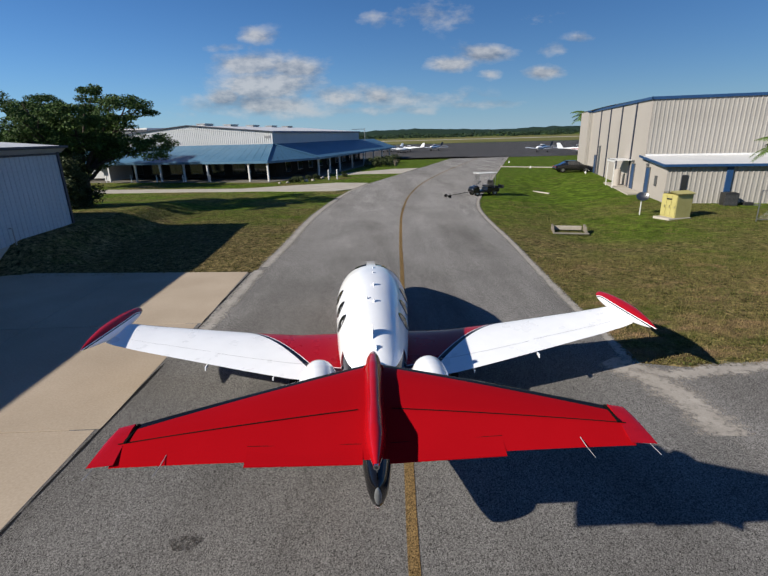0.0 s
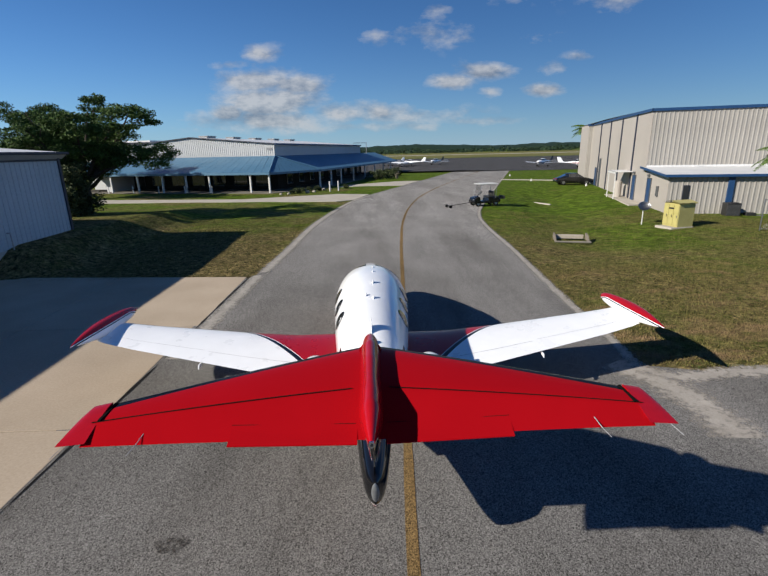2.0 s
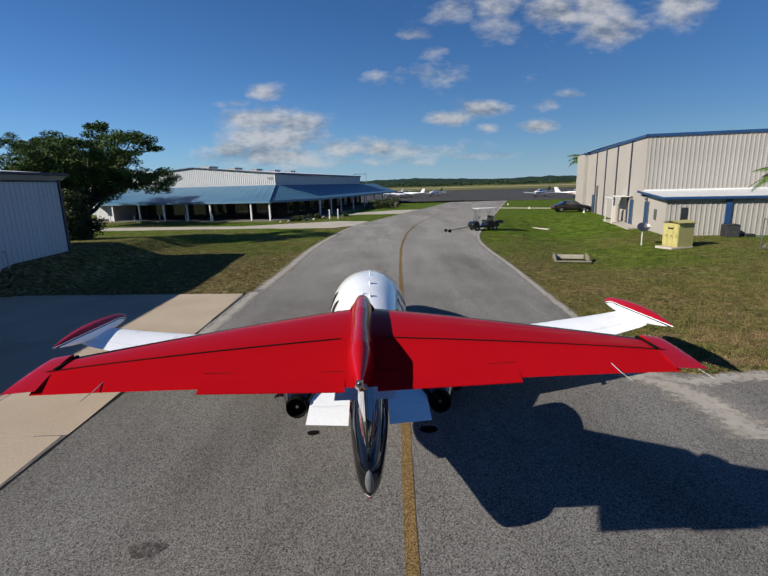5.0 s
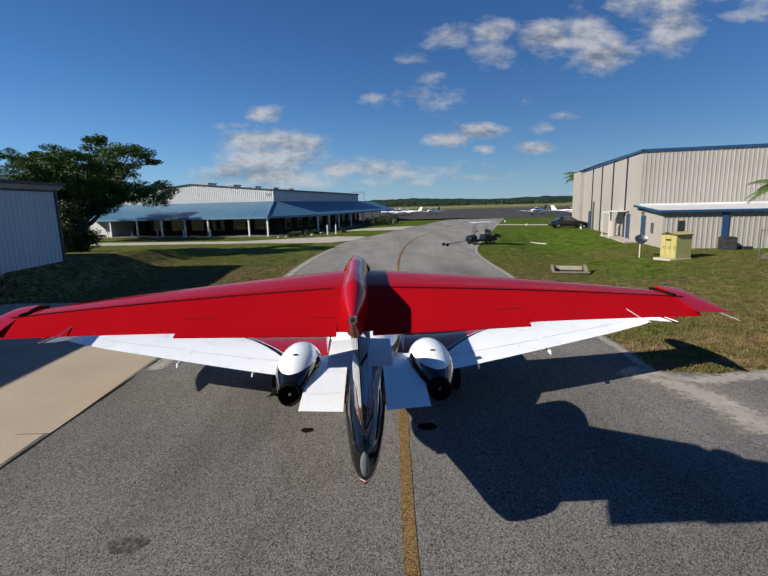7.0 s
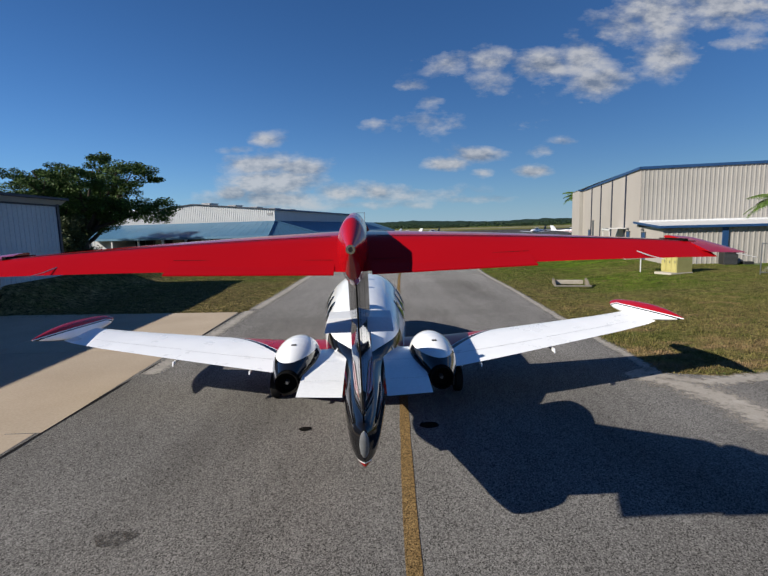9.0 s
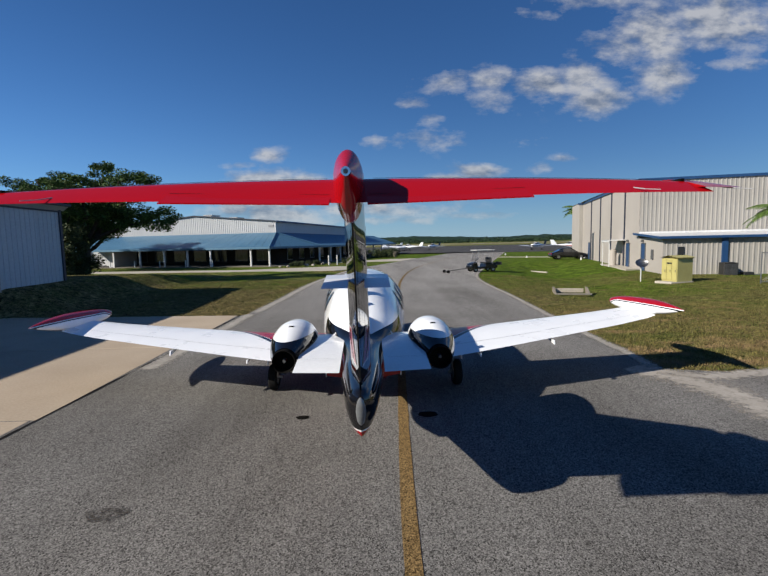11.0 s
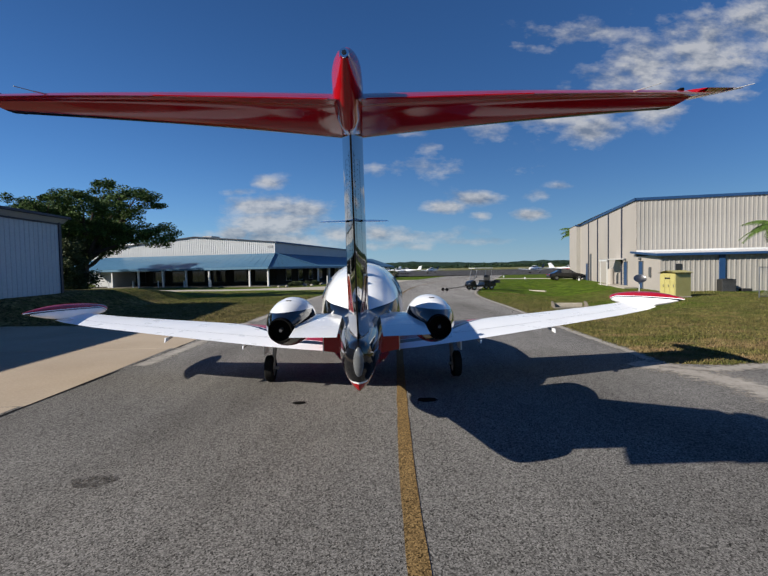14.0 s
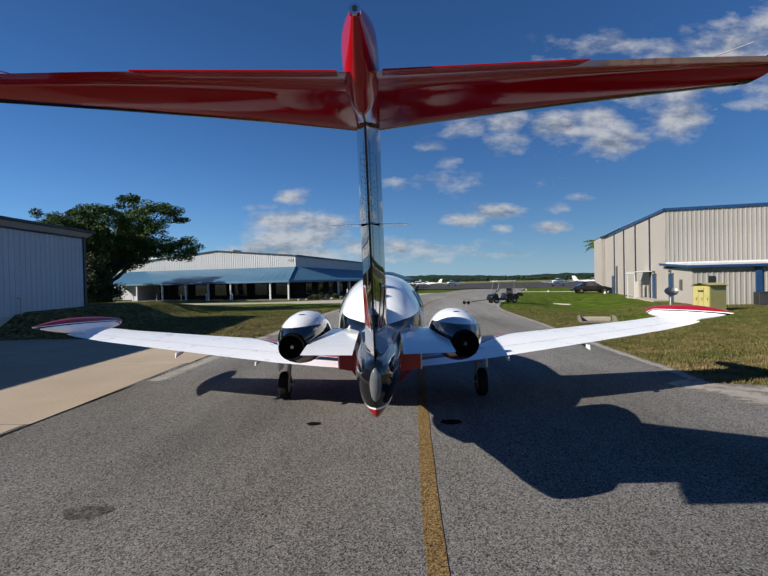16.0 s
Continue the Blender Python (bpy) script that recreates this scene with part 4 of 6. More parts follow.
    part("hip_cap", tubes(((0, 0, E + 0.05), (P[0], P[1], T + 0.06), 0.09), ((UB, VB, E + 0.05), (P[0], P[1], T + 0.06), 0.09), n=6), M_ROOFBLUE, o, "blue hip cap")
    # eave boards
    part("eave_board", boxes((LEFT - 9.0, 0.0, -0.06, 0.0, E - 0.22, E + 0.05)), M_ROOFBLUE, o, "blue eave board")
    part("eave_board", boxes((UB, UB + 0.06, VB, VF, E - 0.22, E + 0.05)), M_ROOFBLUE, o, "blue eave board")
    ln = math.hypot(UB, VB)
    bm = bmesh.new()
    box(bm, 0, ln, -0.06, 0, E - 0.22, E + 0.05, m=pose(0, 0, 0, 0, 0, math.degrees(math.atan2(VB, UB))))
    part("eave_board", bm, M_ROOFBLUE, o, "blue eave board")
    # ceiling colour carries the shade under the verandah roof
    part("verandah_ceiling", poly([(LEFT - 4.9, 0.05), (-0.1, 0.05), (UB - 0.1, VB), (UB - 0.1, VF), (P[0], VF), (P[0], P[1]), (LEFT - 4.9, P[1])], E - 0.05), M_SHADEWALL, o)
    # posts
    posts = [(-35.5, 0.25), (-31.5, 0.25), (-27.6, 0.25), (-23.4, 0.25), (-19.2, 0.25), (-15.4, 0.25), (-11.9, 0.25), (-8.5, 0.25), (-2.75, 0.25), (-0.25, 0.35), (3.2, 8.5), (3.2, 13), (3.2, 17.5), (3.2, 24), (3.2, 31), (3.2, 38), (3.2, 45), (3.2, 52)]
    for u, v in posts:
        part("post", boxes((u - 0.1, u + 0.1, v - 0.1, v + 0.1, -0.2, E - 0.15), (u - 0.16, u + 0.16, v - 0.16, v + 0.16, -0.2, 0.12), (u - 0.15, u + 0.15, v - 0.15, v + 0.15, E - 0.3, E - 0.15), bevel=0.01), M_WHITEWOOD, o, "white verandah post")
    # verandah floor, in concrete darkened to stand in for shade
    part("porch_floor", poly([(LEFT - 5.0, -0.6), (0.4, -0.6), (UB + 0.5, VB - 0.4), (UB + 0.5, VF), (P[0], VF), (P[0], P[1]), (LEFT - 5.0, P[1])], 0.17, 0.15), M_PORCH, o, "concrete porch floor, coloured for its shade")
    # ground floor walls, coloured dark for verandah shade, and glazing
    part("wall", boxes((LEFT, P[0], P[1] - 0.08, P[1] + 0.04, 0.1, T - 0.3)), M_SHADEWALL, o)
    part("wall", boxes((P[0] - 0.04, P[0] + 0.08, P[1], FAR, 0.1, T - 0.3)), M_SHADEWALL, o)
    for i in range(7):
        u = LEFT + 2.2 + i * 3.3
        w = part("window", boxes((u - 0.06, u + 1.96, P[1] - 0.16, P[1] - 0.1, 0.64, 2.26)), M_GREY, o)
        part("pane", boxes((u, u + 0.93, P[1] - 0.18, P[1] - 0.12, 0.7, 2.2), (u + 0.97, u + 1.9, P[1] - 0.18, P[1] - 0.12, 0.7, 2.2)), M_WINDOW, w)
    for i in range(9):
        v = P[1] + 3 + i * 4.2
        w = part("window", boxes((P[0] + 0.1, P[0] + 0.16, v - 0.06, v + 1.66, 0.64, 2.26)), M_WHITEWOOD, o)
        part("pane", boxes((P[0] + 0.12, P[0] + 0.18, v, v + 0.78, 0.7, 2.2), (P[0] + 0.12, P[0] + 0.18, v + 0.82, v + 1.6, 0.7, 2.2)), M_WINDOW, w)
    # signs that cannot be read
    part("name_plate", boxes((P[0] - 1.1, P[0] - 0.35, P[1] - 0.07, P[1] - 0.045, 5.25, 5.55)), M_STEEL, o, "small grey plate")
    # left wing of the building: white partition behind the first posts
    part("wall", boxes((LEFT - 4.9, LEFT, P[1] - 0.08, P[1] + 0.04, 0.1, T - 0.3)), M_WHITEMETAL, o)
    part("partition", boxes((-25.6, -24.6, 1.6, 5.8, 0.15, 2.3)), M_WHITEMETAL, o, "white partition wall")
    for i in range(6):
        part("baluster_post", boxes((-27.4 + i * 3.9, -27.3 + i * 3.9, -0.45, -0.35, 0.17, 1.05)), M_WHITEWOOD, o, "short white bollard post")
    return o


def build_far_hangar():
    h = thing("far_hangar", "distant pale steel hangar behind the oak", "hangar", pose(-45.0, 82.0, -0.1, 0, 0, TURN))
    part("core", boxes((-30, 8, 0, 30, -0.2, 6.9)), M_WHITEMETAL, h)
    ribbed_wall(h, (-30, -0.06), (8, -0.06), 0, 6.9, M_WHITEMETAL, 2.0, 4, 0.05)
    part("eave_trim", boxes((-30, 8.2, -0.25, -0.12, 6.8, 7.05)), M_NAVY, h)
    part("roof", boxes((-30.2, 8.2, -0.1, 30, 6.92, 7.3)), M_ROOFWHITE, h)
    for i in range(4):
        part("downspout", boxes((-28 + i * 11, -27.8 + i * 11, -0.25, -0.11, 0, 6.8)), M_NAVY, h)


# ---- the parked jet ----
FUSE = [  # y, top, bottom, half width, height of greatest width
    (1.29, 1.355, 1.07, 0.045, 1.22), (1.36, 1.385, 0.97, 0.095, 1.23), (1.46, 1.39, 0.93, 0.13, 1.23), (1.75, 1.40, 0.87, 0.170, 1.23), (2.3, 1.42, 0.80, 0.220, 1.22),
    (3.0, 1.44, 0.70, 0.26, 1.21), (3.4, 1.48, 0.64, 0.31, 1.23), (3.7, 1.60, 0.61, 0.39, 1.26), (3.95, 1.78, 0.58, 0.48, 1.28), (4.3, 1.91, 0.54, 0.565, 1.29), (5.2, 2.03, 0.46, 0.675, 1.26), (6.3, 2.09, 0.42, 0.765, 1.25), (7.0, 2.11, 0.42, 0.815, 1.24),
    (7.6, 2.09, 0.42, 0.83, 1.22), (8.3, 2.02, 0.44, 0.795, 1.16), (9.2, 1.84, 0.47, 0.69, 1.07), (10.3, 1.56, 0.52, 0.54, 1.0),
    (11.2, 1.25, 0.60, 0.36, 0.94), (11.7, 1.04, 0.70, 0.18, 0.88), (11.85, 0.92, 0.80, 0.05, 0.86)]


def fuse_at(y):
    for i, (a, b) in enumerate(zip(FUSE, FUSE[1:])):
        if y <= b[0]:
            k = (y - a[0]) / (b[0] - a[0])
            p = FUSE[max(i - 1, 0)]
            q = FUSE[min(i + 2, len(FUSE) - 1)]
            out = []
            for c in range(1, 5):
                m0 = (b[c] - p[c]) / (b[0] - p[0]) * (b[0] - a[0]) if p is not a else (b[c] - a[c])
                m1 = (q[c] - a[c]) / (q[0] - a[0]) * (b[0] - a[0]) if q is not b else (b[c] - a[c])
                k2, k3 = k * k, k ** 3
                out.append((2 * k3 - 3 * k2 + 1) * a[c] + (k3 - 2 * k2 + k) * m0 + (-2 * k3 + 3 * k2) * b[c] + (k3 - k2) * m1)
            return out
    return FUSE[-1][1:]


def paint_faces(bm, rule):
    bm.faces.ensure_lookup_table()
    for f in bm.faces:
        f.material_index = rule(f.calc_center_median())


def build_fuselage(jet):
    rings = []
    ys = [1.29, 1.30, 1.33, 1.36, 1.41, 1.46] + [1.5 + i * 0.05 for i in range(204)] + [11.72, 11.79, 11.83, 11.85]
    for y in ys:
        top, bot, hw, zc = fuse_at(y)
        ring = []
        for i in range(72):
            a = 2 * math.pi * i / 72
            s, c = math.sin(a), math.cos(a)
            up = top - zc if s > 0 else zc - bot
            keel = 1.0 + 0.75 * max(0, 1 - (y - 1.4) / 2.2) * (1 if s < 0 else 0)     # deep vee towards the tail
            x = hw * math.copysign(abs(c) ** (0.92 * keel), c)
            ring.append((x, y, zc + up * math.copysign(abs(s) ** 0.96, s)))
        rings.append(ring)
    bm = loft(rings)

    f = part("fuselage", bm, M_FUSELAGE, jet, "white cabin top, black tail and red belly", True)
    return f


def airfoil(n=22, thick=0.12):
    pts = []
    for i in range(2 * n):
        a = math.pi * i / n
        c = 0.5 * (1 + math.cos(a))          # 1 at the trailing edge
        t = 5 * thick * (0.2969 * math.sqrt(c) - 0.126 * c - 0.3516 * c * c + 0.2843 * c ** 3 - 0.1036 * c ** 4)
        pts.append((c, t if i <= n else -t * 0.75))
    return pts


WING = [  # x, leading edge y, trailing edge y, z, thickness
    (0.35, 6.95, 4.72, 0.70, 0.13), (0.9, 6.80, 4.72, 0.745, 0.13), (1.6, 6.68, 4.83, 0.80, 0.125), (2.45, 6.70, 5.06, 0.87, 0.12), (3.6, 6.80, 5.40, 0.965, 0.115), (4.7, 6.89, 5.72, 1.06, 0.11), (5.3, 6.93, 5.90, 1.13, 0.11), (5.5, 6.90, 5.97, 1.17, 0.11)]


def build_wing(jet, s):
    foil = airfoil(34)
    rings = []
    xs = [0.35 + i * (5.5 - 0.35) / 110 for i in range(111)]
    for x in xs:
        le, te, z, th = table(WING, x)
        rings.append([(s * x, le - (le - te) * c, z + t * (le - te) * th / 0.12 + 0.03 * (1 - c)) for c, t in foil])
    bm = loft(rings)

    w = part("wing", bm, M_WINGPAINT, jet, "white wing with a red root and black leading edge", True)
    # hinge gaps of flap and aileron
    for x0, x1, c in ((1.25, 3.2, 0.74), (3.3, 5.1, 0.72)):
        bm = bmesh.new()
        for k in range(12):
            a, b = lerp(x0, x1, k / 12), lerp(x0, x1, (k + 1) / 12)
            q = []
            for x, cc in ((a, c), (b, c), (b, c + 0.005), (a, c + 0.005)):
                le, te, z, th = table(WING, x)
                t = np.interp(cc, [p[0] for p in foil[:35]][::-1], [p[1] for p in foil[:35]][::-1])
                q.append(bm.verts.new((s * x, le - (le - te) * cc, z + t * (le - te) * th / 0.12 + 0.03 * (1 - cc) + 0.003)))
            bm.faces.new(q)
        part("hinge_gap", bm, M_SEAM, w)
    le, te, z, th = table(WING, 3.25)
    for x in (1.9, 3.25):
        le, te, z, th = table(WING, x)
        big = 0.09 if x == 3.25 else 0.045
        bm = loft([[(s * x + a, y, zz) for a, y, zz in ((-0.012, te + 0.25, z - 0.03), (0.012, te + 0.25, z - 0.03), (0.012, te - big, z - 0.02), (-0.012, te - big, z - 0.02))],
                   [(s * x + a, y, zz) for a, y, zz in ((-0.008, te + 0.15, z - 0.06), (0.008, te + 0.15, z - 0.06), (0.008, te - big * 1.3, z - 0.05 - big * 0.5), (-0.008, te - big * 1.3, z - 0.05 - big * 0.5))]])
        part("hinge_fairing", bm, M_WHITE, w)
    return w


def build_tip_tank(jet, s):
    rings = []
    n = 60
    for i in range(n + 1):
        k = i / n
        y = lerp(7.68, 5.20, k)
        r = math.sin(math.pi * min(1, k)) ** (0.42 if k < 0.5 else 0.8) * (1 - 0.15 * k) if 0 < k < 1 else 0.04
        r = max(r, 0.04)
        zc = 1.235 + 0.10 * k * k + 0.03
        xc = s * (5.53 + 0.03 * math.sin(math.pi * k) - 0.02 * k)
        ring = []
        for j in range(40):
            a = 2 * math.pi * j / 40
            ring.append((xc + s * 0.15 * r * math.cos(a) + s * 0.06 * r * math.sin(a), y, zc + 0.155 * r * math.sin(a)))
        rings.append(ring)
    bm = loft(rings)

    t = part("tip_tank", bm, M_TANKPAINT, jet, "white wingtip tank with a red upper stripe", True)
    return t


def tail_z(x, y):
    """Mid surface of the tailplane: level ahead of the hinge, the elevator drooped."""
    hinge = lerp(0.27, 0.03, x / 2.05)
    return 2.978 + 0.01 * smooth(hinge, 1.1, y) - 0.33 * max(0.0, hinge - y) - 0.013 * x * x


def horn_z(x, y):
    """Mid surface of the elevator's horn, which tips up ahead of the hinge as the elevator droops."""
    return 2.978 + 0.19 * (y - lerp(0.27, 0.03, x / 2.05)) - 0.013 * x * x


def tail_le(x):
    return 1.065 - 0.395 * x


def build_tailplane(jet):
    foil = airfoil(26)
    for s in (-1, 1):
        rings = []
        xs = [0.0 + i * 1.97 / 70 for i in range(71)]
        for x in xs:
            le, te = tail_le(x), -0.135
            rings.append([(s * x, le - (le - te) * c, tail_z(x, le - (le - te) * c) + t * (le - te) * 0.92) for c, t in foil])
        bm = loft(rings)

        st = part("stabiliser", bm, M_STABPAINT, jet, "red horizontal stabiliser with a black leading edge", True)
        st.scale = (0.968, 1, 1)
        # elevator horn: the red tip runs on ahead of the hinge
        rings = []
        for i in range(16):
            k = i / 15
            x = 1.93 + 0.145 * k
            le = 0.255 - 0.035 * k - 0.07 * max(0, k - 0.8) / 0.2
            te = -0.135 - 0.015 * k
            th = 0.82 * (1 - 0.6 * k ** 4)
            rings.append([(s * (x + 0.045 * k * c), le - (le - te) * c, horn_z(x, le - (le - te) * c) + t * (le - te) * th) for c, t in foil])
        horn = part("elevator_horn", loft(rings), M_RED, st, smooth=True)
        # hinge gap on both faces
        for side in (1, -1):
            bm = bmesh.new()
            for k in range(24):
                q = []
                for kk, off in ((k, 0), (k + 1, 0), (k + 1, 0.008), (k, 0.008)):
                    x = lerp(0.14, 1.97, kk / 24)
                    le, te = tail_le(x), -0.135
                    y = lerp(0.27, 0.03, x / 2.05) - off
                    c = (le - y) / (le - te)
                    i0 = [p[0] for p in foil[:27]][::-1]
                    t = np.interp(c, i0, [p[1] for p in foil[:27]][::-1]) * (1 if side > 0 else 0.75)
                    q.append(bm.verts.new((s * x, y, tail_z(x, y) + side * (t * (le - te) * 0.92 + 0.003))))
                bm.faces.new(q)
            part("hinge_gap", bm, M_SOOT, st)
        part("horn_gap", boxes((min(s * 1.908, s * 1.928), max(s * 1.908, s * 1.928), 0.04, 0.27, 2.915, 2.962)), M_SOOT, st)
        # trim tab
        tab = loft([[(s * x, y, z) for y, z in ((-0.02, tail_z(x, -0.02) + 0.0125), (-0.172, tail_z(x, -0.172) + 0.003), (-0.172, tail_z(x, -0.172) - 0.003), (-0.02, tail_z(x, -0.02) - 0.010))] for x in (0.10, 0.975)])
        part("trim_tab", tab, M_STABPAINT, st, "red trim tab")
        bm = bmesh.new()
        bm.faces.new([bm.verts.new((s * x, y, tail_z(x, y) + 0.0155)) for x, y in ((0.11, -0.020), (0.975, -0.020), (0.975, -0.0245), (0.11, -0.0245))])
        part("tab_gap", bm, M_SOOT, st)
        for x in (1.57, 2.06):
            z = tail_z(x, -0.10)
            part("static_wick", tubes(((s * x, -0.06, z + 0.022), (s * (x + 0.01), -0.15, z + 0.004), 0.003), ((s * (x + 0.01), -0.15, z + 0.004), (s * (x + 0.03), -0.25, z - 0.010), 0.002), n=6), M_SEAM, st, "thin pale static wick")



FIN = [(1.30, 4.3, 1.42), (1.62, 3.95, 1.19), (1.85, 3.15, 1.03), (2.3, 2.40, 0.72), (2.92, 1.42, 0.28)]   # height, leading and trailing edge


def fin_half(z, d, chord):
    """Half thickness of the fin at a distance from its trailing edge."""
    w = lerp(0.098, 0.074, (z - 1.30) / 1.62)
    nose = math.sqrt(max(0.0, 1 - max(0.0, (d - chord * 0.6) / (chord * 0.4)) ** 2))
    return w * min(1.0, 0.06 + d / 0.58) ** 0.9 * max(0.03, nose)


def build_fin(jet):
    steps = [0.0, 0.01, 0.06, 0.12, 0.20, 0.28, 0.36, 0.44, 0.52, 0.56]
    rings = []
    for i in range(41):
        z = lerp(1.30, 2.92, i / 40)
        le, te = table(FIN, z)
        ch = le - te
        ds = steps + [lerp(0.56, ch, math.sin(k / 14 * math.pi / 2)) for k in range(1, 15)]
        rings.append([(fin_half(z, d, ch), te + d, z) for d in ds] + [(-fin_half(z, d, ch), te + d, z) for d in reversed(ds)])
    fin = part("fin", loft(rings), M_BLACK, jet, "glossy black vertical fin", True)
    for s in (-1, 1):
        for d in (0.30, 0.055):
            bm = bmesh.new()
            for k in range(12):
                q = []
                for kk, dd in ((k, d), (k + 1, d), (k + 1, d + 0.007), (k, d + 0.007)):
                    z = lerp(1.72, 2.74, kk / 12)
                    le, te = table(FIN, z)
                    q.append(bm.verts.new((s * (fin_half(z, dd, le - te) + 0.0015), te + dd, z)))
                bm.faces.new(q)
            part("rudder_gap", bm, M_SOOT, fin)
        bm = bmesh.new()
        for k in range(34):
            z = lerp(1.75, 2.72, k / 33)
            le, te = table(FIN, z)
            for d in (0.085, 0.20):
                bmesh.ops.create_cone(bm, cap_ends=True, segments=6, radius1=0.0026, radius2=0.002, depth=0.003, matrix=Matrix.Translation((s * (fin_half(z, d, le - te) + 0.0006), te + d, z)) @ Matrix.Rotation(radians(90), 4, "Y"))
        tagged(part("rivets", bm, M_BLACK, fin), kind="stuff")
    # registration on both faces, as plain bars
    for s in (-1, 1):
        for y0, y1 in ((1.29, 1.40), (1.47, 1.58)):
            for grow, out, m in ((0.018, 0.003, M_WHITE), (0.0, 0.006, M_RED)):
                bm = bmesh.new()
                q = []
                for y, z in ((y0 - grow, 1.63 - grow), (y1 + grow, 1.63 - grow), (y1 + grow, 1.93 + grow), (y0 - grow, 1.93 + grow)):
                    le, te = table(FIN, z)
                    q.append(bm.verts.new((s * (fin_half(z, y - te, le - te) + out), y, z)))
                bm.faces.new(q)
                part("registration_bar", bm, m, fin)
    # bullet fairing at the junction
    rows = [  # y, top, bottom, half width
        (1.22, 3.03, 2.98, 0.02), (1.14, 3.09, 2.94, 0.055), (1.0, 3.135, 2.90, 0.085), (0.8, 3.16, 2.87, 0.10), (0.5, 3.165, 2.84, 0.098), (0.25, 3.15, 2.78, 0.095), (0.08, 3.14, 2.75, 0.105), (-0.1, 3.12, 2.80, 0.095), (-0.22, 3.06, 2.87, 0.065), (-0.36, 2.995, 2.945, 0.022)]
    rings = []
    for i in range(60):
        y = lerp(1.22, -0.36, i / 59)
        top, bot, hw = table(list(reversed(rows)), y)
        hw *= 0.80
        zc = lerp(bot, top, 0.55)
        rings.append([(hw * math.cos(a), y, zc + (top - zc if math.sin(a) > 0 else zc - bot) * math.sin(a)) for a in (2 * math.pi * j / 36 for j in range(36))])
    b = part("bullet_fairing", loft(rings), M_RED, jet, "red bullet fairing on top of the fin", True)
    part("tail_lamp", tubes(((0, -0.345, 2.97), (0, -0.372, 2.97), 0.024, 0.022), n=18), M_CHROME, b, "chrome tail lamp ring")
    part("tail_lens", tubes(((0, -0.365, 2.97), (0, -0.378, 2.97), 0.015, 0.009), n=14), M_DARKGLASS, b, "dark glass lens")
    part("fairing_band", tubes(((0, 0.862, 3.02), (0, 0.870, 3.02), 0.10), n=24), M_RED, b)
    # small vanes half way up
    for s in (-1, 1):
        v = loft([[(s * x, y, z) for y, z in ((1.32 - 0.05 * k, 2.385), (1.10, 2.370 - 0.006 * k), (0.78, 2.322), (1.10, 2.350 + 0.004 * k))] for x, k in ((0.06, 0), (0.15, 0.3), (0.24, 0.7), (0.25, 1.0))])
        part("vane", v, M_WHITE, fin, "small white vane on the fin")
    # lamp in the tail end
    rings = []
    for i in range(13):
        k = i / 12
        z = lerp(1.09, 1.345, k)
        r = 0.045 * max(0.02, math.sin(math.pi * k)) ** 0.45
        rings.append([(r * math.cos(a), 1.30 - 0.02 * k + r * 0.8 * math.sin(a), z) for a in (2 * math.pi * j / 16 for j in range(16))])
    part("tail_lens", loft(rings), M_LENS, jet, "clear tail lamp lens", True)


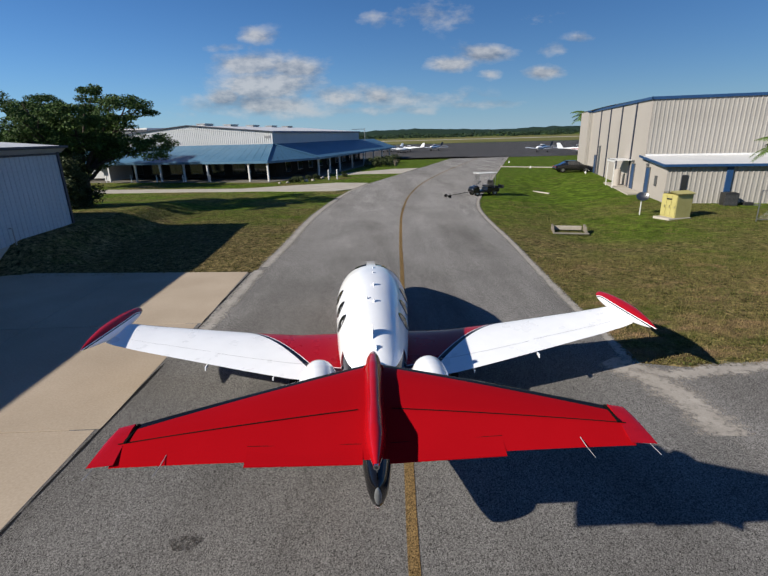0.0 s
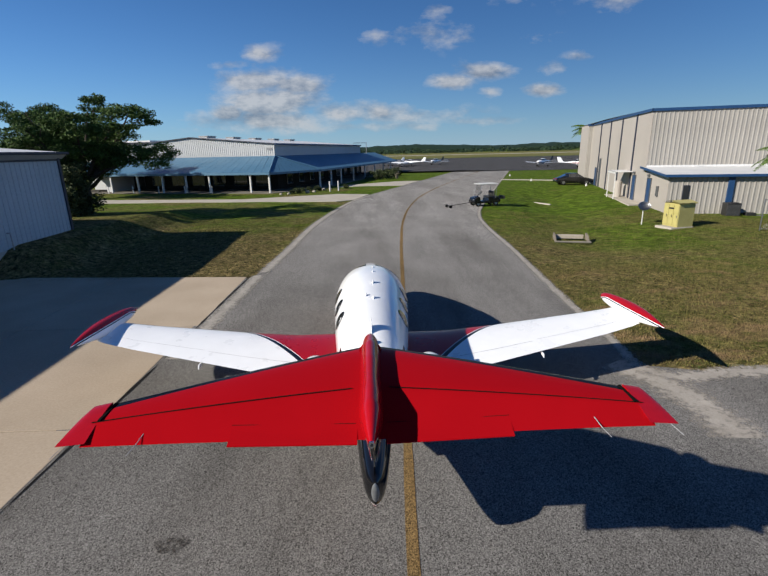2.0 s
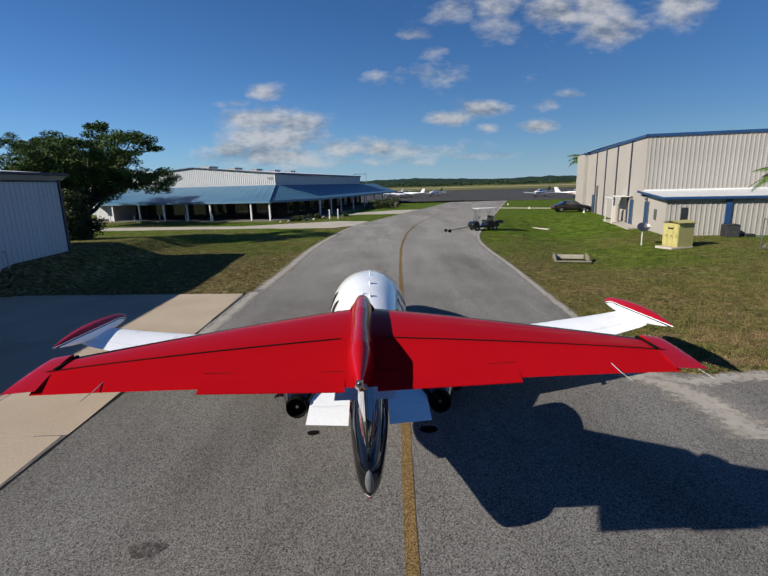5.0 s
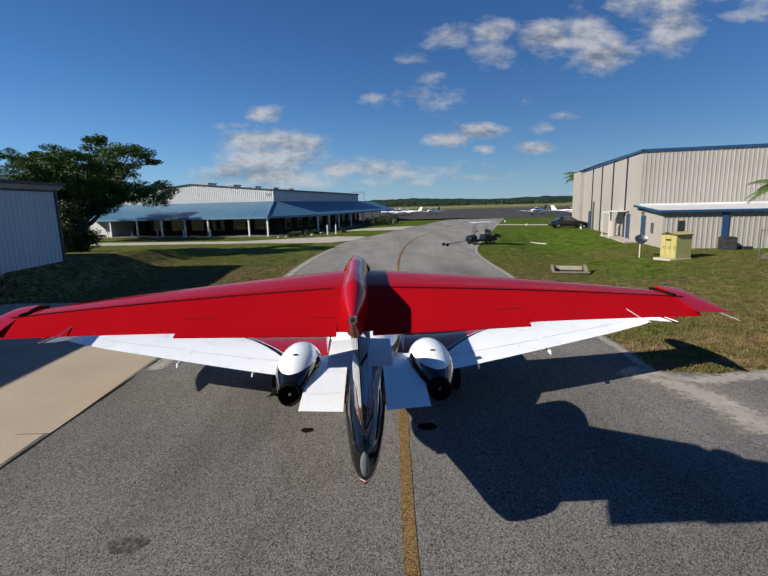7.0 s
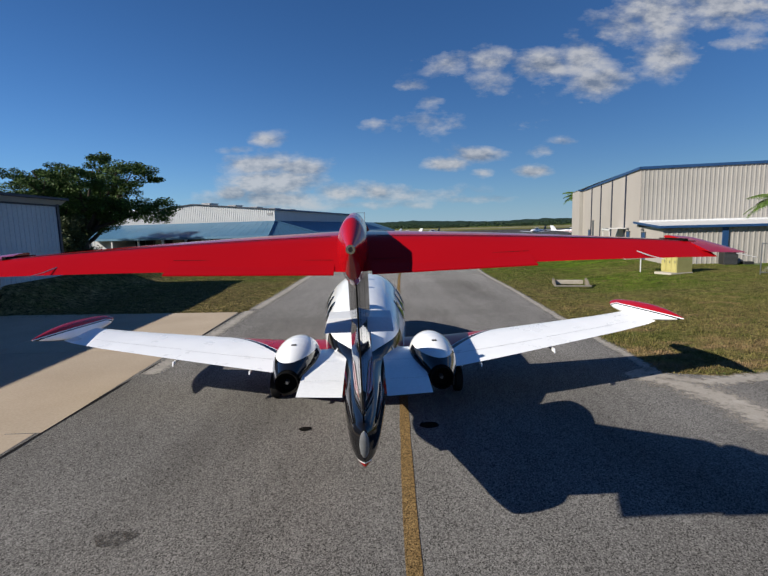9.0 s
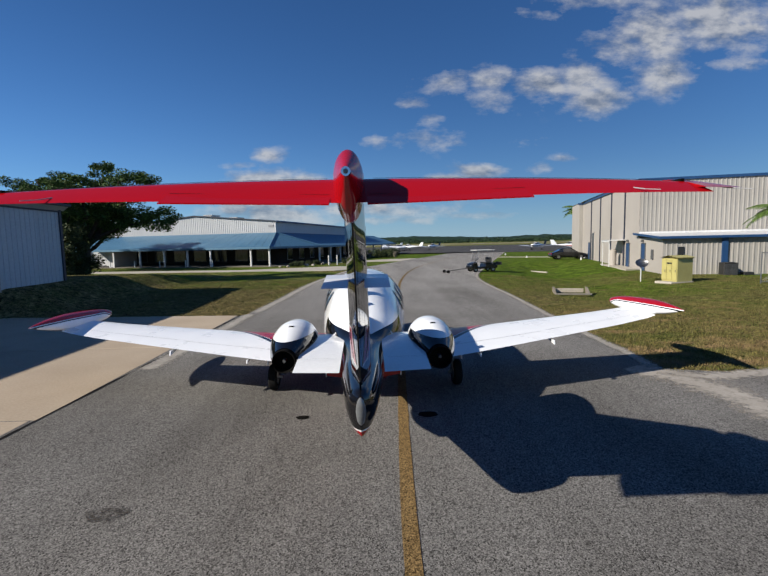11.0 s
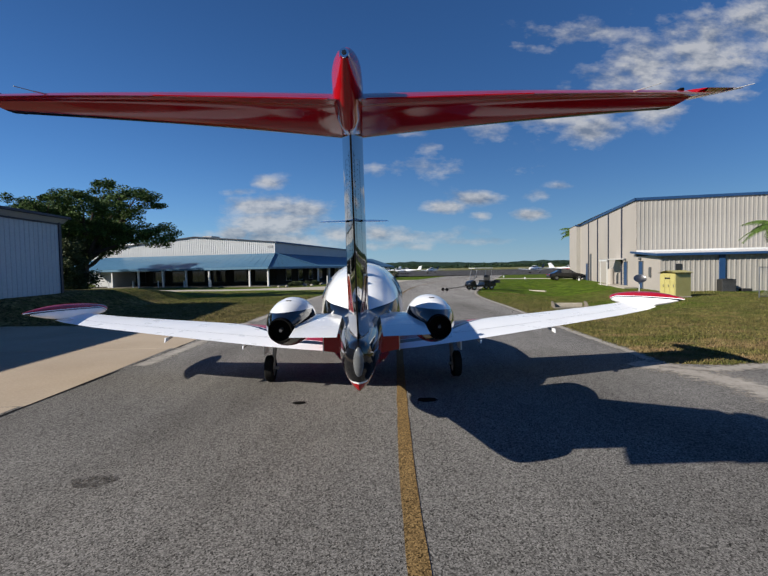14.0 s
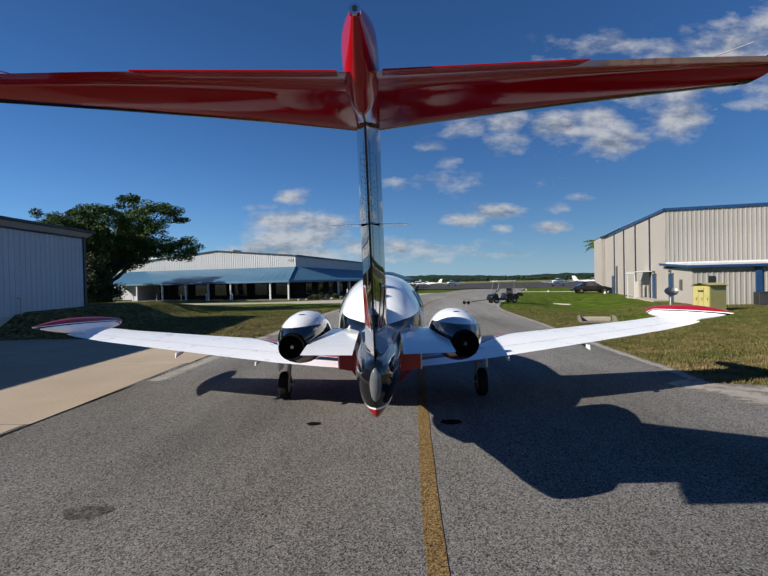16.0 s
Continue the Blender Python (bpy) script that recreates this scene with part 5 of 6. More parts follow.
def build_engine(jet, s):
    cx, cz = s * 0.90, 1.335
    prof = [(2.76, 0.146), (2.88, 0.180), (3.02, 0.220), (3.16, 0.252), (3.30, 0.278), (3.45, 0.294), (3.62, 0.300), (3.78, 0.293), (3.92, 0.272), (4.00, 0.250), (4.03, 0.230), (4.0, 0.20), (3.85, 0.195)]
    rings = [[(cx + r * math.cos(a), y, cz + r * math.sin(a) - (0.03 * (3.6 - y) if y < 3.6 else 0)) for a in (2 * math.pi * j / 56 for j in range(56))] for y, r in
             [(lerp(prof[i][0], prof[i + 1][0], k / 8), lerp(prof[i][1], prof[i + 1][1], k / 8)) for i in range(len(prof) - 1) for k in range(8)] + [prof[-1]]]
    bm = loft(rings, caps=False)

    e = part("engine_nacelle", bm, M_NACELLE, jet, "white engine nacelle with a black rear", True)
    dz = -0.024
    bm = loft([[(cx + r * math.cos(a), y, cz + dz + r * math.sin(a)) for a in (2 * math.pi * j / 40 for j in range(40))] for y, r in ((2.80, 0.138), (2.68, 0.132), (2.685, 0.122), (2.85, 0.112), (3.2, 0.10))])
    part("exhaust", bm, M_SOOT, e, "dark sooty exhaust nozzle", True)
    part("exhaust_cone", tubes(((cx, 3.1, cz + dz), (cx, 2.72, cz + dz), 0.06, 0.018), n=16), M_GREY, e)
    part("fan_face", tubes(((cx, 3.86, cz), (cx, 3.88, cz), 0.195), n=24), M_SOOT, e)
    part("vent", boxes((cx - 0.03, cx + 0.03, 3.30, 3.35, cz + 0.256, cz + 0.276)), M_SOOT, e)
    # pylon shelf
    foil = airfoil(18, 0.05)
    rings = []
    for i in range(13):
        x = lerp(0.24, 0.74, i / 12)
        le, te = 4.05 - 0.1 * i / 12, 2.24 + 0.06 * i / 12
        rings.append([(s * x, le - (le - te) * c, cz + 0.03 - 0.075 * c * c + t * (le - te) * 0.75) for c, t in foil])
    p = part("pylon", loft(rings), M_WHITE, jet, "white engine pylon shelf", True)
    bm = bmesh.new()
    for k in range(13):
        for y in (2.62, 3.25):
            bmesh.ops.create_cone(bm, cap_ends=True, segments=6, radius1=0.005, radius2=0.004, depth=0.004, matrix=Matrix.Translation((s * (0.30 + k * 0.032), y, cz + 0.022 + 0.040 * (y > 3))))
    tagged(part("rivets", bm, M_STEEL, p), kind="stuff")
    part("scoop", loft([[(s * x, y, z) for x, z in ((0.38 - w, 1.37), (0.38 + w, 1.37), (0.38, 1.37 + h))] for y, w, h in ((3.75, 0.05, 0.07), (3.9, 0.03, 0.04), (4.02, 0.008, 0.01))]), M_WHITE, p)


def wheel_set(parent, x, y, r, w, name):
    bm = bmesh.new()
    rings = []
    for i in range(28):
        a = 2 * math.pi * i / 28
        prof = [(-w / 2, r * 0.6), (-w / 2, r * 0.88), (-w * 0.36, r * 0.98), (0, r), (w * 0.36, r * 0.98), (w / 2, r * 0.88), (w / 2, r * 0.6)]
        rings.append([(x + px, y + pr * math.cos(a), r + pr * math.sin(a)) for px, pr in prof])
    bm2 = loft(rings + [rings[0]], caps=False, close=False)
    t = part("tyre", bm2, M_TYRE, parent, smooth=True)
    part("rim", tubes(((x - w * 0.42, y, r), (x + w * 0.42, y, r), r * 0.62), n=20), M_STEEL, parent)


def build_jet():
    jet = thing("jet_aircraft", "small twin-engine jet in white, red and black on asphalt", "aircraft", pose(0, 0, 0, 0, 0, 0.45))
    build_fuselage(jet)
    for s in (-1, 1):
        build_wing(jet, s)
        build_tip_tank(jet, s)
        build_engine(jet, s)
        leg = part("main_gear", tubes(((s * 1.63, 5.85, 0.25), (s * 1.55, 5.75, 0.82), 0.035), ((s * 1.63, 5.85, 0.25), (s * 1.63, 6.05, 0.75), 0.022), ((s * 1.53, 5.85, 0.235), (s * 1.75, 5.85, 0.235), 0.03), n=10), M_STEEL, jet, "steel main landing gear leg")
        wheel_set(leg, s * 1.68, 5.85, 0.235, 0.15, "wheel")
        part("gear_door", boxes((s * 1.75 - 0.012, s * 1.75 + 0.012, 5.70, 6.05, 0.50, 0.80), bevel=0.005), M_WHITE, leg)
    leg = part("nose_gear", tubes(((0, 9.9, 0.2), (0, 10.0, 0.62), 0.03), ((-0.07, 9.9, 0.18), (0.07, 9.9, 0.18), 0.02), n=10), M_STEEL, jet, "steel nose gear leg")
    wheel_set(leg, 0, 9.9, 0.18, 0.12, "wheel")
    for s in (-1, 1):
        bm = loft([[(s * x, y, z) for x, z in ((0.19, 1.19), (w, 1.185), (w + 0.012, 1.172), (w, lo), (w - 0.015, lo - 0.008), (0.19, lo - 0.05))] for y, w, lo in ((3.25, 0.47, 0.98), (3.5, 0.46, 0.96), (3.9, 0.40, 0.93), (4.2, 0.34, 0.90))])
        vf = part("ventral_fairing", bm, M_RED, jet, "glossy red fairing under the engine shelf")
        part("edge_strip", tubes(((s * 0.475, 3.255, 1.17), (s * 0.475, 3.245, 0.96), 0.007), n=6), M_WHITE, vf)
    build_tailplane(jet)
    build_fin(jet)
    # cabin windows and windscreen
    for s in (-1, 1):
        for y in (5.35, 6.1, 6.85):
            top, bot, hw, zc = fuse_at(y)
            bm = bmesh.new()
            ring = []
            rings = []
            for r in (1.0, 0.96):
                row = []
                for j in range(20):
                    a = 2 * math.pi * j / 20
                    yy, z = y + 0.17 * r * math.cos(a), 1.66 + 0.17 * r * math.sin(a)
                    top, bot, hw, zc = fuse_at(yy)
                    c = math.sqrt(max(0, 1 - ((z - zc) / (top - zc)) ** 2))
                    row.append((s * (hw * c ** 0.92 + (0.012 if r > 0.98 else 0.022)), yy, z))
                rings.append(row)
            part("cabin_window", loft(rings), M_DARKGLASS, jet, "dark oval cabin window")
        rows = []
        for i in range(9):
            y = lerp(8.0, 9.0, i / 8)
            top, bot, hw, zc = fuse_at(y)
            row = []
            for j in range(7):
                a = lerp(0.42, 1.45, j / 6) if i < 5 else lerp(0.55, 1.45, j / 6)
                row.append((s * (hw * math.cos(a) ** 0.92 + 0.006 * math.cos(a)), y, zc + (top - zc) * math.sin(a) ** 0.96 + 0.006))
            rows.append(row)
        part("windscreen", loft(rows, caps=False, close=False), M_DARKGLASS, jet, "dark curved windscreen")
    # blade antennas on the crown
    for y, h, ch in ((3.95, 0.06, 0.12), (4.25, 0.20, 0.24), (5.45, 0.06, 0.14), (5.6, 0.05, 0.10), (6.35, 0.07, 0.16), (7.2, 0.035, 0.10), (7.7, 0.03, 0.18)):
        top = fuse_at(y)[0]
        x = {4.25: 0.0, 5.6: -0.09}.setdefault(y, 0.05)
        bm = loft([[(x + a, yy, z) for a, yy in ((-0.014 * k, y), (0, y + ch / 2 * k), (0.014 * k, y), (0, y - ch / 2 * (0.4 if k < 1 else 1)))] for z, k in ((top - 0.03, 1.0), (top + h * 0.6, 0.75), (top + h, 0.45))])
        part("antenna", bm, M_WHITE, jet, "white blade antenna")
    return jet




# ---- trees and shrubs ----
def leaf_mesh(name, centres, size, material, parent=None, label="", flat=0.5, seed=1):
    """Many small leaf blades about the given centres (x, y, z, spread across, spread up, number)."""
    rng = np.random.default_rng(seed)
    pos = []
    for x, y, z, ru, rv, n in centres:
        d = rng.normal(size=(n, 3))
        d /= np.linalg.norm(d, axis=1)[:, None]
        r = rng.random(n)[:, None] ** 0.45
        pos.append(np.array([x, y, z]) + d * r * np.array([ru, ru, rv]))
    pos = np.concatenate(pos)
    n = len(pos)
    a = rng.normal(size=(n, 3))
    a[:, 2] *= flat
    a /= np.linalg.norm(a, axis=1)[:, None]
    b = np.cross(a, rng.normal(size=(n, 3)))
    b /= np.linalg.norm(b, axis=1)[:, None]
    s = (size * (0.6 + 0.8 * rng.random(n)))[:, None]
    v = np.stack([pos - a * s, pos + b * s * 0.45, pos + a * s, pos - b * s * 0.45], 1).reshape(-1, 3)
    me = bpy.data.meshes.new(name)
    me.from_pydata(v.tolist(), [], np.arange(4 * n).reshape(-1, 4).tolist())
    me.materials.append(material)
    ob = new(name, me)
    if parent is not None:
        ob.parent = parent
    if label:
        ob["label"] = label
    return ob


def limb(bm, pts, r0, r1, n=8):
    rings = []
    for i, p in enumerate(pts):
        q = (Vector(pts[min(i + 1, len(pts) - 1)]) - Vector(pts[max(i - 1, 0)])).normalized()
        u = q.orthogonal().normalized()
        w = q.cross(u)
        r = lerp(r0, r1, i / (len(pts) - 1))
        rings.append([bm.verts.new(Vector(p) + (u * math.cos(t) + w * math.sin(t)) * r) for t in (2 * math.pi * k / n for k in range(n))])
    for a, b in zip(rings, rings[1:]):
        for k in range(n):
            bm.faces.new((a[k], a[(k + 1) % n], b[(k + 1) % n], b[k]))


def build_oak():
    rng = random.Random(11)
    t = thing("oak_tree", "dark green spreading live oak beside the shed", "tree", pose(-21.0, 32.0, 0.3))
    bm = bmesh.new()
    tips = []
    limb(bm, [(0, 0, -0.5), (0.1, 0, 0.8), (0.25, 0, 1.9), (0.2, 0, 2.7)], 0.42, 0.30)
    for i in range(11):
        a = 2 * math.pi * i / 11 + rng.uniform(-0.2, 0.2)
        reach = rng.uniform(3.0, 5.4)
        up = rng.uniform(2.4, 5.2)
        p = [Vector((0.2, 0, 2.3 + rng.uniform(-0.4, 0.5)))]
        for k in range(1, 6):
            f = k / 5
            p.append(Vector((0.2 + math.cos(a) * reach * f + rng.uniform(-0.2, 0.2), math.sin(a) * reach * f * 0.8, p[0].z + up * f ** (0.75 if i % 2 else 1.15) + rng.uniform(-0.15, 0.15))))
        limb(bm, p, 0.17, 0.03)
        tips += p[2:]
        for k in (2, 3, 4):
            b = a + rng.uniform(-1.1, 1.1)
            q = [p[k], p[k] + Vector((math.cos(b), math.sin(b) * 0.8, 0.5)) * 0.7, p[k] + Vector((math.cos(b), math.sin(b) * 0.8, 0.55)) * rng.uniform(1.2, 1.9)]
            limb(bm, q, 0.06, 0.015, 5)
            tips += q[1:]
    limb(bm, [(0.2, 0, 2.4), (0.5, 0, 4.0), (0.9, 0.1, 5.6), (1.3, 0.2, 7.4)], 0.2, 0.03)
    tips += [Vector((0.7, 0, 5.2)), Vector((1.2, 0.1, 7.2)), Vector((1.6, 0.3, 7.9)), Vector((2.1, 0.2, 8.0)), Vector((-1.5, 0, 7.2)), Vector((-3, 0, 7.0))]
    low = [Vector(p) for p in ((0.2, 0, 2.4), (1.6, -0.2, 3.3), (3.2, -0.2, 3.9), (4.8, 0, 4.3), (6.2, 0.1, 4.1))]
    limb(bm, low, 0.16, 0.03)
    tips += low[2:] + [low[k] + Vector((dx, dy, dz)) for k in (2, 3, 4) for dx, dy, dz in ((0.1, 0.5, 0.5), (-0.5, -0.4, 0.7), (0.3, -0.3, -0.1))]
    part("trunk", bm, M_BARK, t, "gnarled grey-brown trunk and limbs", True)
    cl = []
    for p in tips:
        for _ in range(2):
            q = p + Vector((rng.gauss(0, 0.5), rng.gauss(0, 0.5), rng.gauss(0.12, 0.3)))
            if q.z < 2.6:
                continue
            cl.append((q.x, q.y, q.z, rng.uniform(0.45, 0.85), rng.uniform(0.22, 0.45), 300))
    leaf_mesh("crown", cl, 0.078, M_LEAF, t, "dense dark green crown", seed=3)
    far = copy_thing(t, pose(-34.3, 52.0, 0.0, 0, 0, 130) @ Matrix.Scale(1.2, 4))
    tagged(far, "dark green live oak behind the shed, shading the blue roof", "tree")
    sh = thing("shrub", "dark evergreen shrub under the oak", "shrub", pose(-20.5, 28.6, 0.55), "shrubs")
    leaf_mesh("foliage", [(rng.uniform(-1.3, 1.3), rng.uniform(-1, 1), rng.uniform(0.1, 3.5), 0.62, 0.5, 250) for _ in range(44)], 0.09, M_SHRUB, sh, seed=5)
    b2 = bmesh.new()
    for i in range(7):
        a = 2 * math.pi * i / 7
        limb(b2, [(0, 0, -0.4), (math.cos(a) * 0.4, math.sin(a) * 0.4, 0.5), (math.cos(a) * 0.9, math.sin(a) * 0.8, 2.4)], 0.04, 0.01, 5)
    part("stems", b2, M_BARK, sh)
    for x, y, s in ((-22.2, 29.6, 1.0), (-21.6, 30.6, 1.1), (-23.5, 30.5, 1.0), (-25.0, 31.5, 1.2), (-20.6, 30.2, 1)):
        copy_thing(sh, pose(x, y, 0.3, 0, 0, x * 40))


def build_shrubs():
    rng = random.Random(4)
    base = thing("garden_shrub", "low grey-green shrub beside the porch", "shrub", pose(-8.7, 54.2, 0.0), "garden shrubs")
    leaf_mesh("foliage", [(rng.uniform(-0.35, 0.35), rng.uniform(-0.3, 0.3), rng.uniform(0.1, 0.5), 0.28, 0.24, 130) for _ in range(8)], 0.06, M_SHRUB, base, seed=8)
    bm = bmesh.new()
    for i in range(5):
        limb(bm, [(0, 0, -0.1), (math.cos(i * 1.25) * 0.15, math.sin(i * 1.25) * 0.15, 0.2), (math.cos(i * 1.25) * 0.3, math.sin(i * 1.25) * 0.3, 0.45)], 0.02, 0.006, 5)
    part("stems", bm, M_BARK, base)
    for x, y in ((-9.4, 54.0), (-7.6, 56.0), (-3.6, 60.0), (-6.9, 57.4)):
        copy_thing(base, pose(x, y, 0, 0, 0, x * 77))
    hedge = thing("hedge", "dark clipped hedge at the end of the porch", "hedge", pose(2.2, 84.0, 0.0, 0, 0, TURN))
    leaf_mesh("foliage", [(rng.uniform(-1.6, 1.6), rng.uniform(-7, 7), rng.uniform(0.2, 1.25), 0.6, 0.45, 90) for _ in range(60)], 0.13, M_SHRUB, hedge, seed=9)
    part("stems", tubes(*[((0.4 * (i % 2), -6 + i * 2, -0.1), (0.4 * (i % 2), -6 + i * 2, 0.8), 0.04, 0.02) for i in range(7)], n=5), M_BARK, hedge)
    tuft = thing("ornamental_grass", "tawny clump of ornamental grass", "plant", pose(4.2, 79.0, 0.0))
    me = bmesh.new()
    for i in range(160):
        a, r = rng.uniform(0, 6.28), rng.uniform(0.1, 0.55)
        p = Vector((math.cos(a) * 0.15, math.sin(a) * 0.15, 0))
        q = Vector((math.cos(a) * r, math.sin(a) * r, rng.uniform(0.8, 1.25)))
        n = Vector((-math.sin(a), math.cos(a), 0)) * 0.03
        me.faces.new([me.verts.new(v) for v in (p - n, p + n, q)])
    part("blades", me, M_WOOD, tuft)
    rock = None
    for i, (x, y, s) in enumerate(((-7.9, 54.8, 0.28), (-7.2, 55.6, 0.22), (-9.9, 53.2, 0.2), (-6.3, 58.3, 0.25), (-10.8, 52.9, 0.18), (-5.5, 59.2, 0.2))):
        bm = bmesh.new()
        bmesh.ops.create_icosphere(bm, subdivisions=3, radius=s)
        for v in bm.verts:
            v.co *= 1 + 0.35 * noise.noise(v.co * 5 + Vector((i * 7, 0, 0)))
            v.co.z = v.co.z * 0.7 + s * 0.4
        r = part("boulder", bm, M_ROCK, smooth=True)
        r.matrix_basis = pose(x, y, -0.03, 0, 0, i * 50)
        tagged(r, "pale rounded garden boulder beside the shrubs", "rock", "boulders")


def build_palm(x, y, z0, height, reach, fronds, label):
    rng = random.Random(int(x * 10))
    t = thing("palm_tree", label, "palm", pose(x, y, z0))
    bm = bmesh.new()
    limb(bm, [(0.05 * math.sin(k), 0, height * k / 8) for k in range(9)], 0.17, 0.12, 10)
    part("trunk", bm, M_BARK, t, "slender ringed grey trunk", True)
    for f in range(fronds):
        a = 2 * math.pi * f / fronds + rng.uniform(-0.15, 0.15)
        up = rng.uniform(0.1, 1.1)
        bm = bmesh.new()
        pts = []
        for k in range(13):
            s = k / 12
            pts.append(Vector((math.cos(a) * reach * (s * math.cos(up * (1 - s))), math.sin(a) * reach * (s * math.cos(up * (1 - s))), height + reach * (math.sin(up) * s - 0.75 * s * s * (1.2 - 0.3 * up)))))
        limb(bm, pts, 0.022, 0.006, 4)
        side = Vector((-math.sin(a), math.cos(a), 0))
        for k in range(1, 13):
            for half in (0, 0.5):
                p = pts[k - 1].lerp(pts[k], half)
                ln = reach * 0.32 * math.sin(math.pi * (0.12 + 0.8 * k / 13))
                for sg in (-1, 1):
                    tip = p + side * sg * ln * 0.8 + Vector((math.cos(a), math.sin(a), 0)) * ln * 0.5 - Vector((0, 0, ln * 0.55))
                    w = (pts[k] - pts[k - 1]).normalized() * 0.022 * reach
                    mid = p.lerp(tip, 0.5) + Vector((0, 0, 0.04))
                    bm.faces.new([bm.verts.new(q) for q in (p - w, p + w, mid + w * 0.8, mid - w * 0.8)])
                    bm.faces.new([bm.verts.new(q) for q in (mid - w * 0.8, mid + w * 0.8, tip)])
        part("frond", bm, M_PALM, t)
    return t


def build_far_woods():
    rng = random.Random(21)
    cl = []
    for i in range(1500):
        x = rng.uniform(-520, 900)
        y = rng.uniform(600, 780)
        h = rng.choice((3.5, 5, 6, 7, 8.5)) * rng.uniform(0.7, 1.2) * (0.6 + 0.7 * max(0, noise.noise(Vector((x * 0.012, 3, 0))) + 0.4))
        w = rng.uniform(2.5, 6)
        cl.append((x, y, h * 0.5, w, h * 0.55, 26))
    ob = leaf_mesh("far_woods", cl, 1.15, M_FARTREE, seed=31, flat=0.7)
    tagged(ob, "distant belt of scrubby green trees", "trees", kind="stuff")
    bm = bmesh.new()
    last = None
    for i in range(420):
        x = -1600 + i * 10
        h = 19 + 7 * noise.noise(Vector((x * 0.0035, 0, 0))) + 3.0 * noise.noise(Vector((x * 0.03, 5, 0))) + 1.6 * noise.noise(Vector((x * 0.13, 9, 0)))
        now = [bm.verts.new((x, 1500, -2)), bm.verts.new((x, 1560, h * 0.8)), bm.verts.new((x, 1640, h)), bm.verts.new((x, 1900, -2))]
        if last:
            for k in range(3):
                bm.faces.new((last[k], now[k], now[k + 1], last[k + 1]))
        last = now
    ob = part("far_ridge", bm, M_FARTREE, smooth=True)
    tagged(ob, "low wooded ridge on the horizon", "backdrop", kind="structure")


# ---- grass blades along the verges ----
def build_blades():
    rng = np.random.default_rng(17)
    pts = []

    def scatter(x0, x1, y0, y1, n, keep):
        p = np.column_stack([rng.uniform(x0, x1, n), rng.uniform(y0, y1, n)])
        return [q for q in p if keep(q[0], q[1])]

    rx = lambda y: np.interp(y, [p.y for p in ROAD_R], [p.x for p in ROAD_R])
    lx = lambda y: np.interp(y, [p.y for p in ROAD_L], [p.x for p in ROAD_L])
    pts += scatter(5.7, 18, 6.1, 16, 80000, lambda x, y: x > rx(y) + 0.02 + 0.16 * noise.noise(Vector((x, y * 1.3, 0))) and y > 6.15 + (x - 6) * 0.055 + 0.2 * noise.noise(Vector((x * 1.6, y, 4))))
    pts += scatter(6, 24, 16, 34, 60000, lambda x, y: x > rx(y) + 0.05)
    pts += scatter(-15, -4, 15.2, 32, 50000, lambda x, y: x < lx(y) - 0.05)
    p = np.array(pts)
    z = np.array([ground_z(x, y) for x, y in p])
    n = len(p)
    h = rng.uniform(0.02, 0.075, n) * np.array([0.7 + 0.8 * abs(noise.noise(Vector((x * 0.5, y * 0.5, 2)))) for x, y in p])
    a = rng.uniform(0, 2 * np.pi, n)
    w = rng.uniform(0.006, 0.014, n)
    lean = rng.normal(0, 0.025, (n, 2))
    base = np.column_stack([p, z - 0.005])
    d = np.column_stack([np.cos(a) * w, np.sin(a) * w, np.zeros(n)])
    tip = base + np.column_stack([lean, h + 0.01])
    v = np.stack([base - d, base + d, tip], 1).reshape(-1, 3)
    me = bpy.data.meshes.new("grass_blades")
    me.from_pydata(v.tolist(), [], np.arange(3 * n).reshape(-1, 3).tolist())
    me.materials.append(M_BLADE)
    tagged(new("grass_blades", me), "short mown grass blades, green and straw", "grass", kind="stuff")


# ---- golf cart and tow bar ----
def cart_wheel(parent, x, y, r=0.23, w=0.18):
    prof = [(-w / 2, r * 0.55), (-w / 2, r * 0.9), (-w * 0.3, r), (w * 0.3, r), (w / 2, r * 0.9), (w / 2, r * 0.55)]
    rings = [[(x + pr * math.cos(a), y + py, r + pr * math.sin(a)) for py, pr in prof] for a in (2 * math.pi * i / 20 for i in range(21))]
    t = part("wheel", loft(rings, caps=False, close=False), M_TYRE, parent, smooth=True)
    part("rim", tubes(((x, y - w * 0.4, r), (x, y + w * 0.4, r), r * 0.57), n=14), M_STEEL, t)


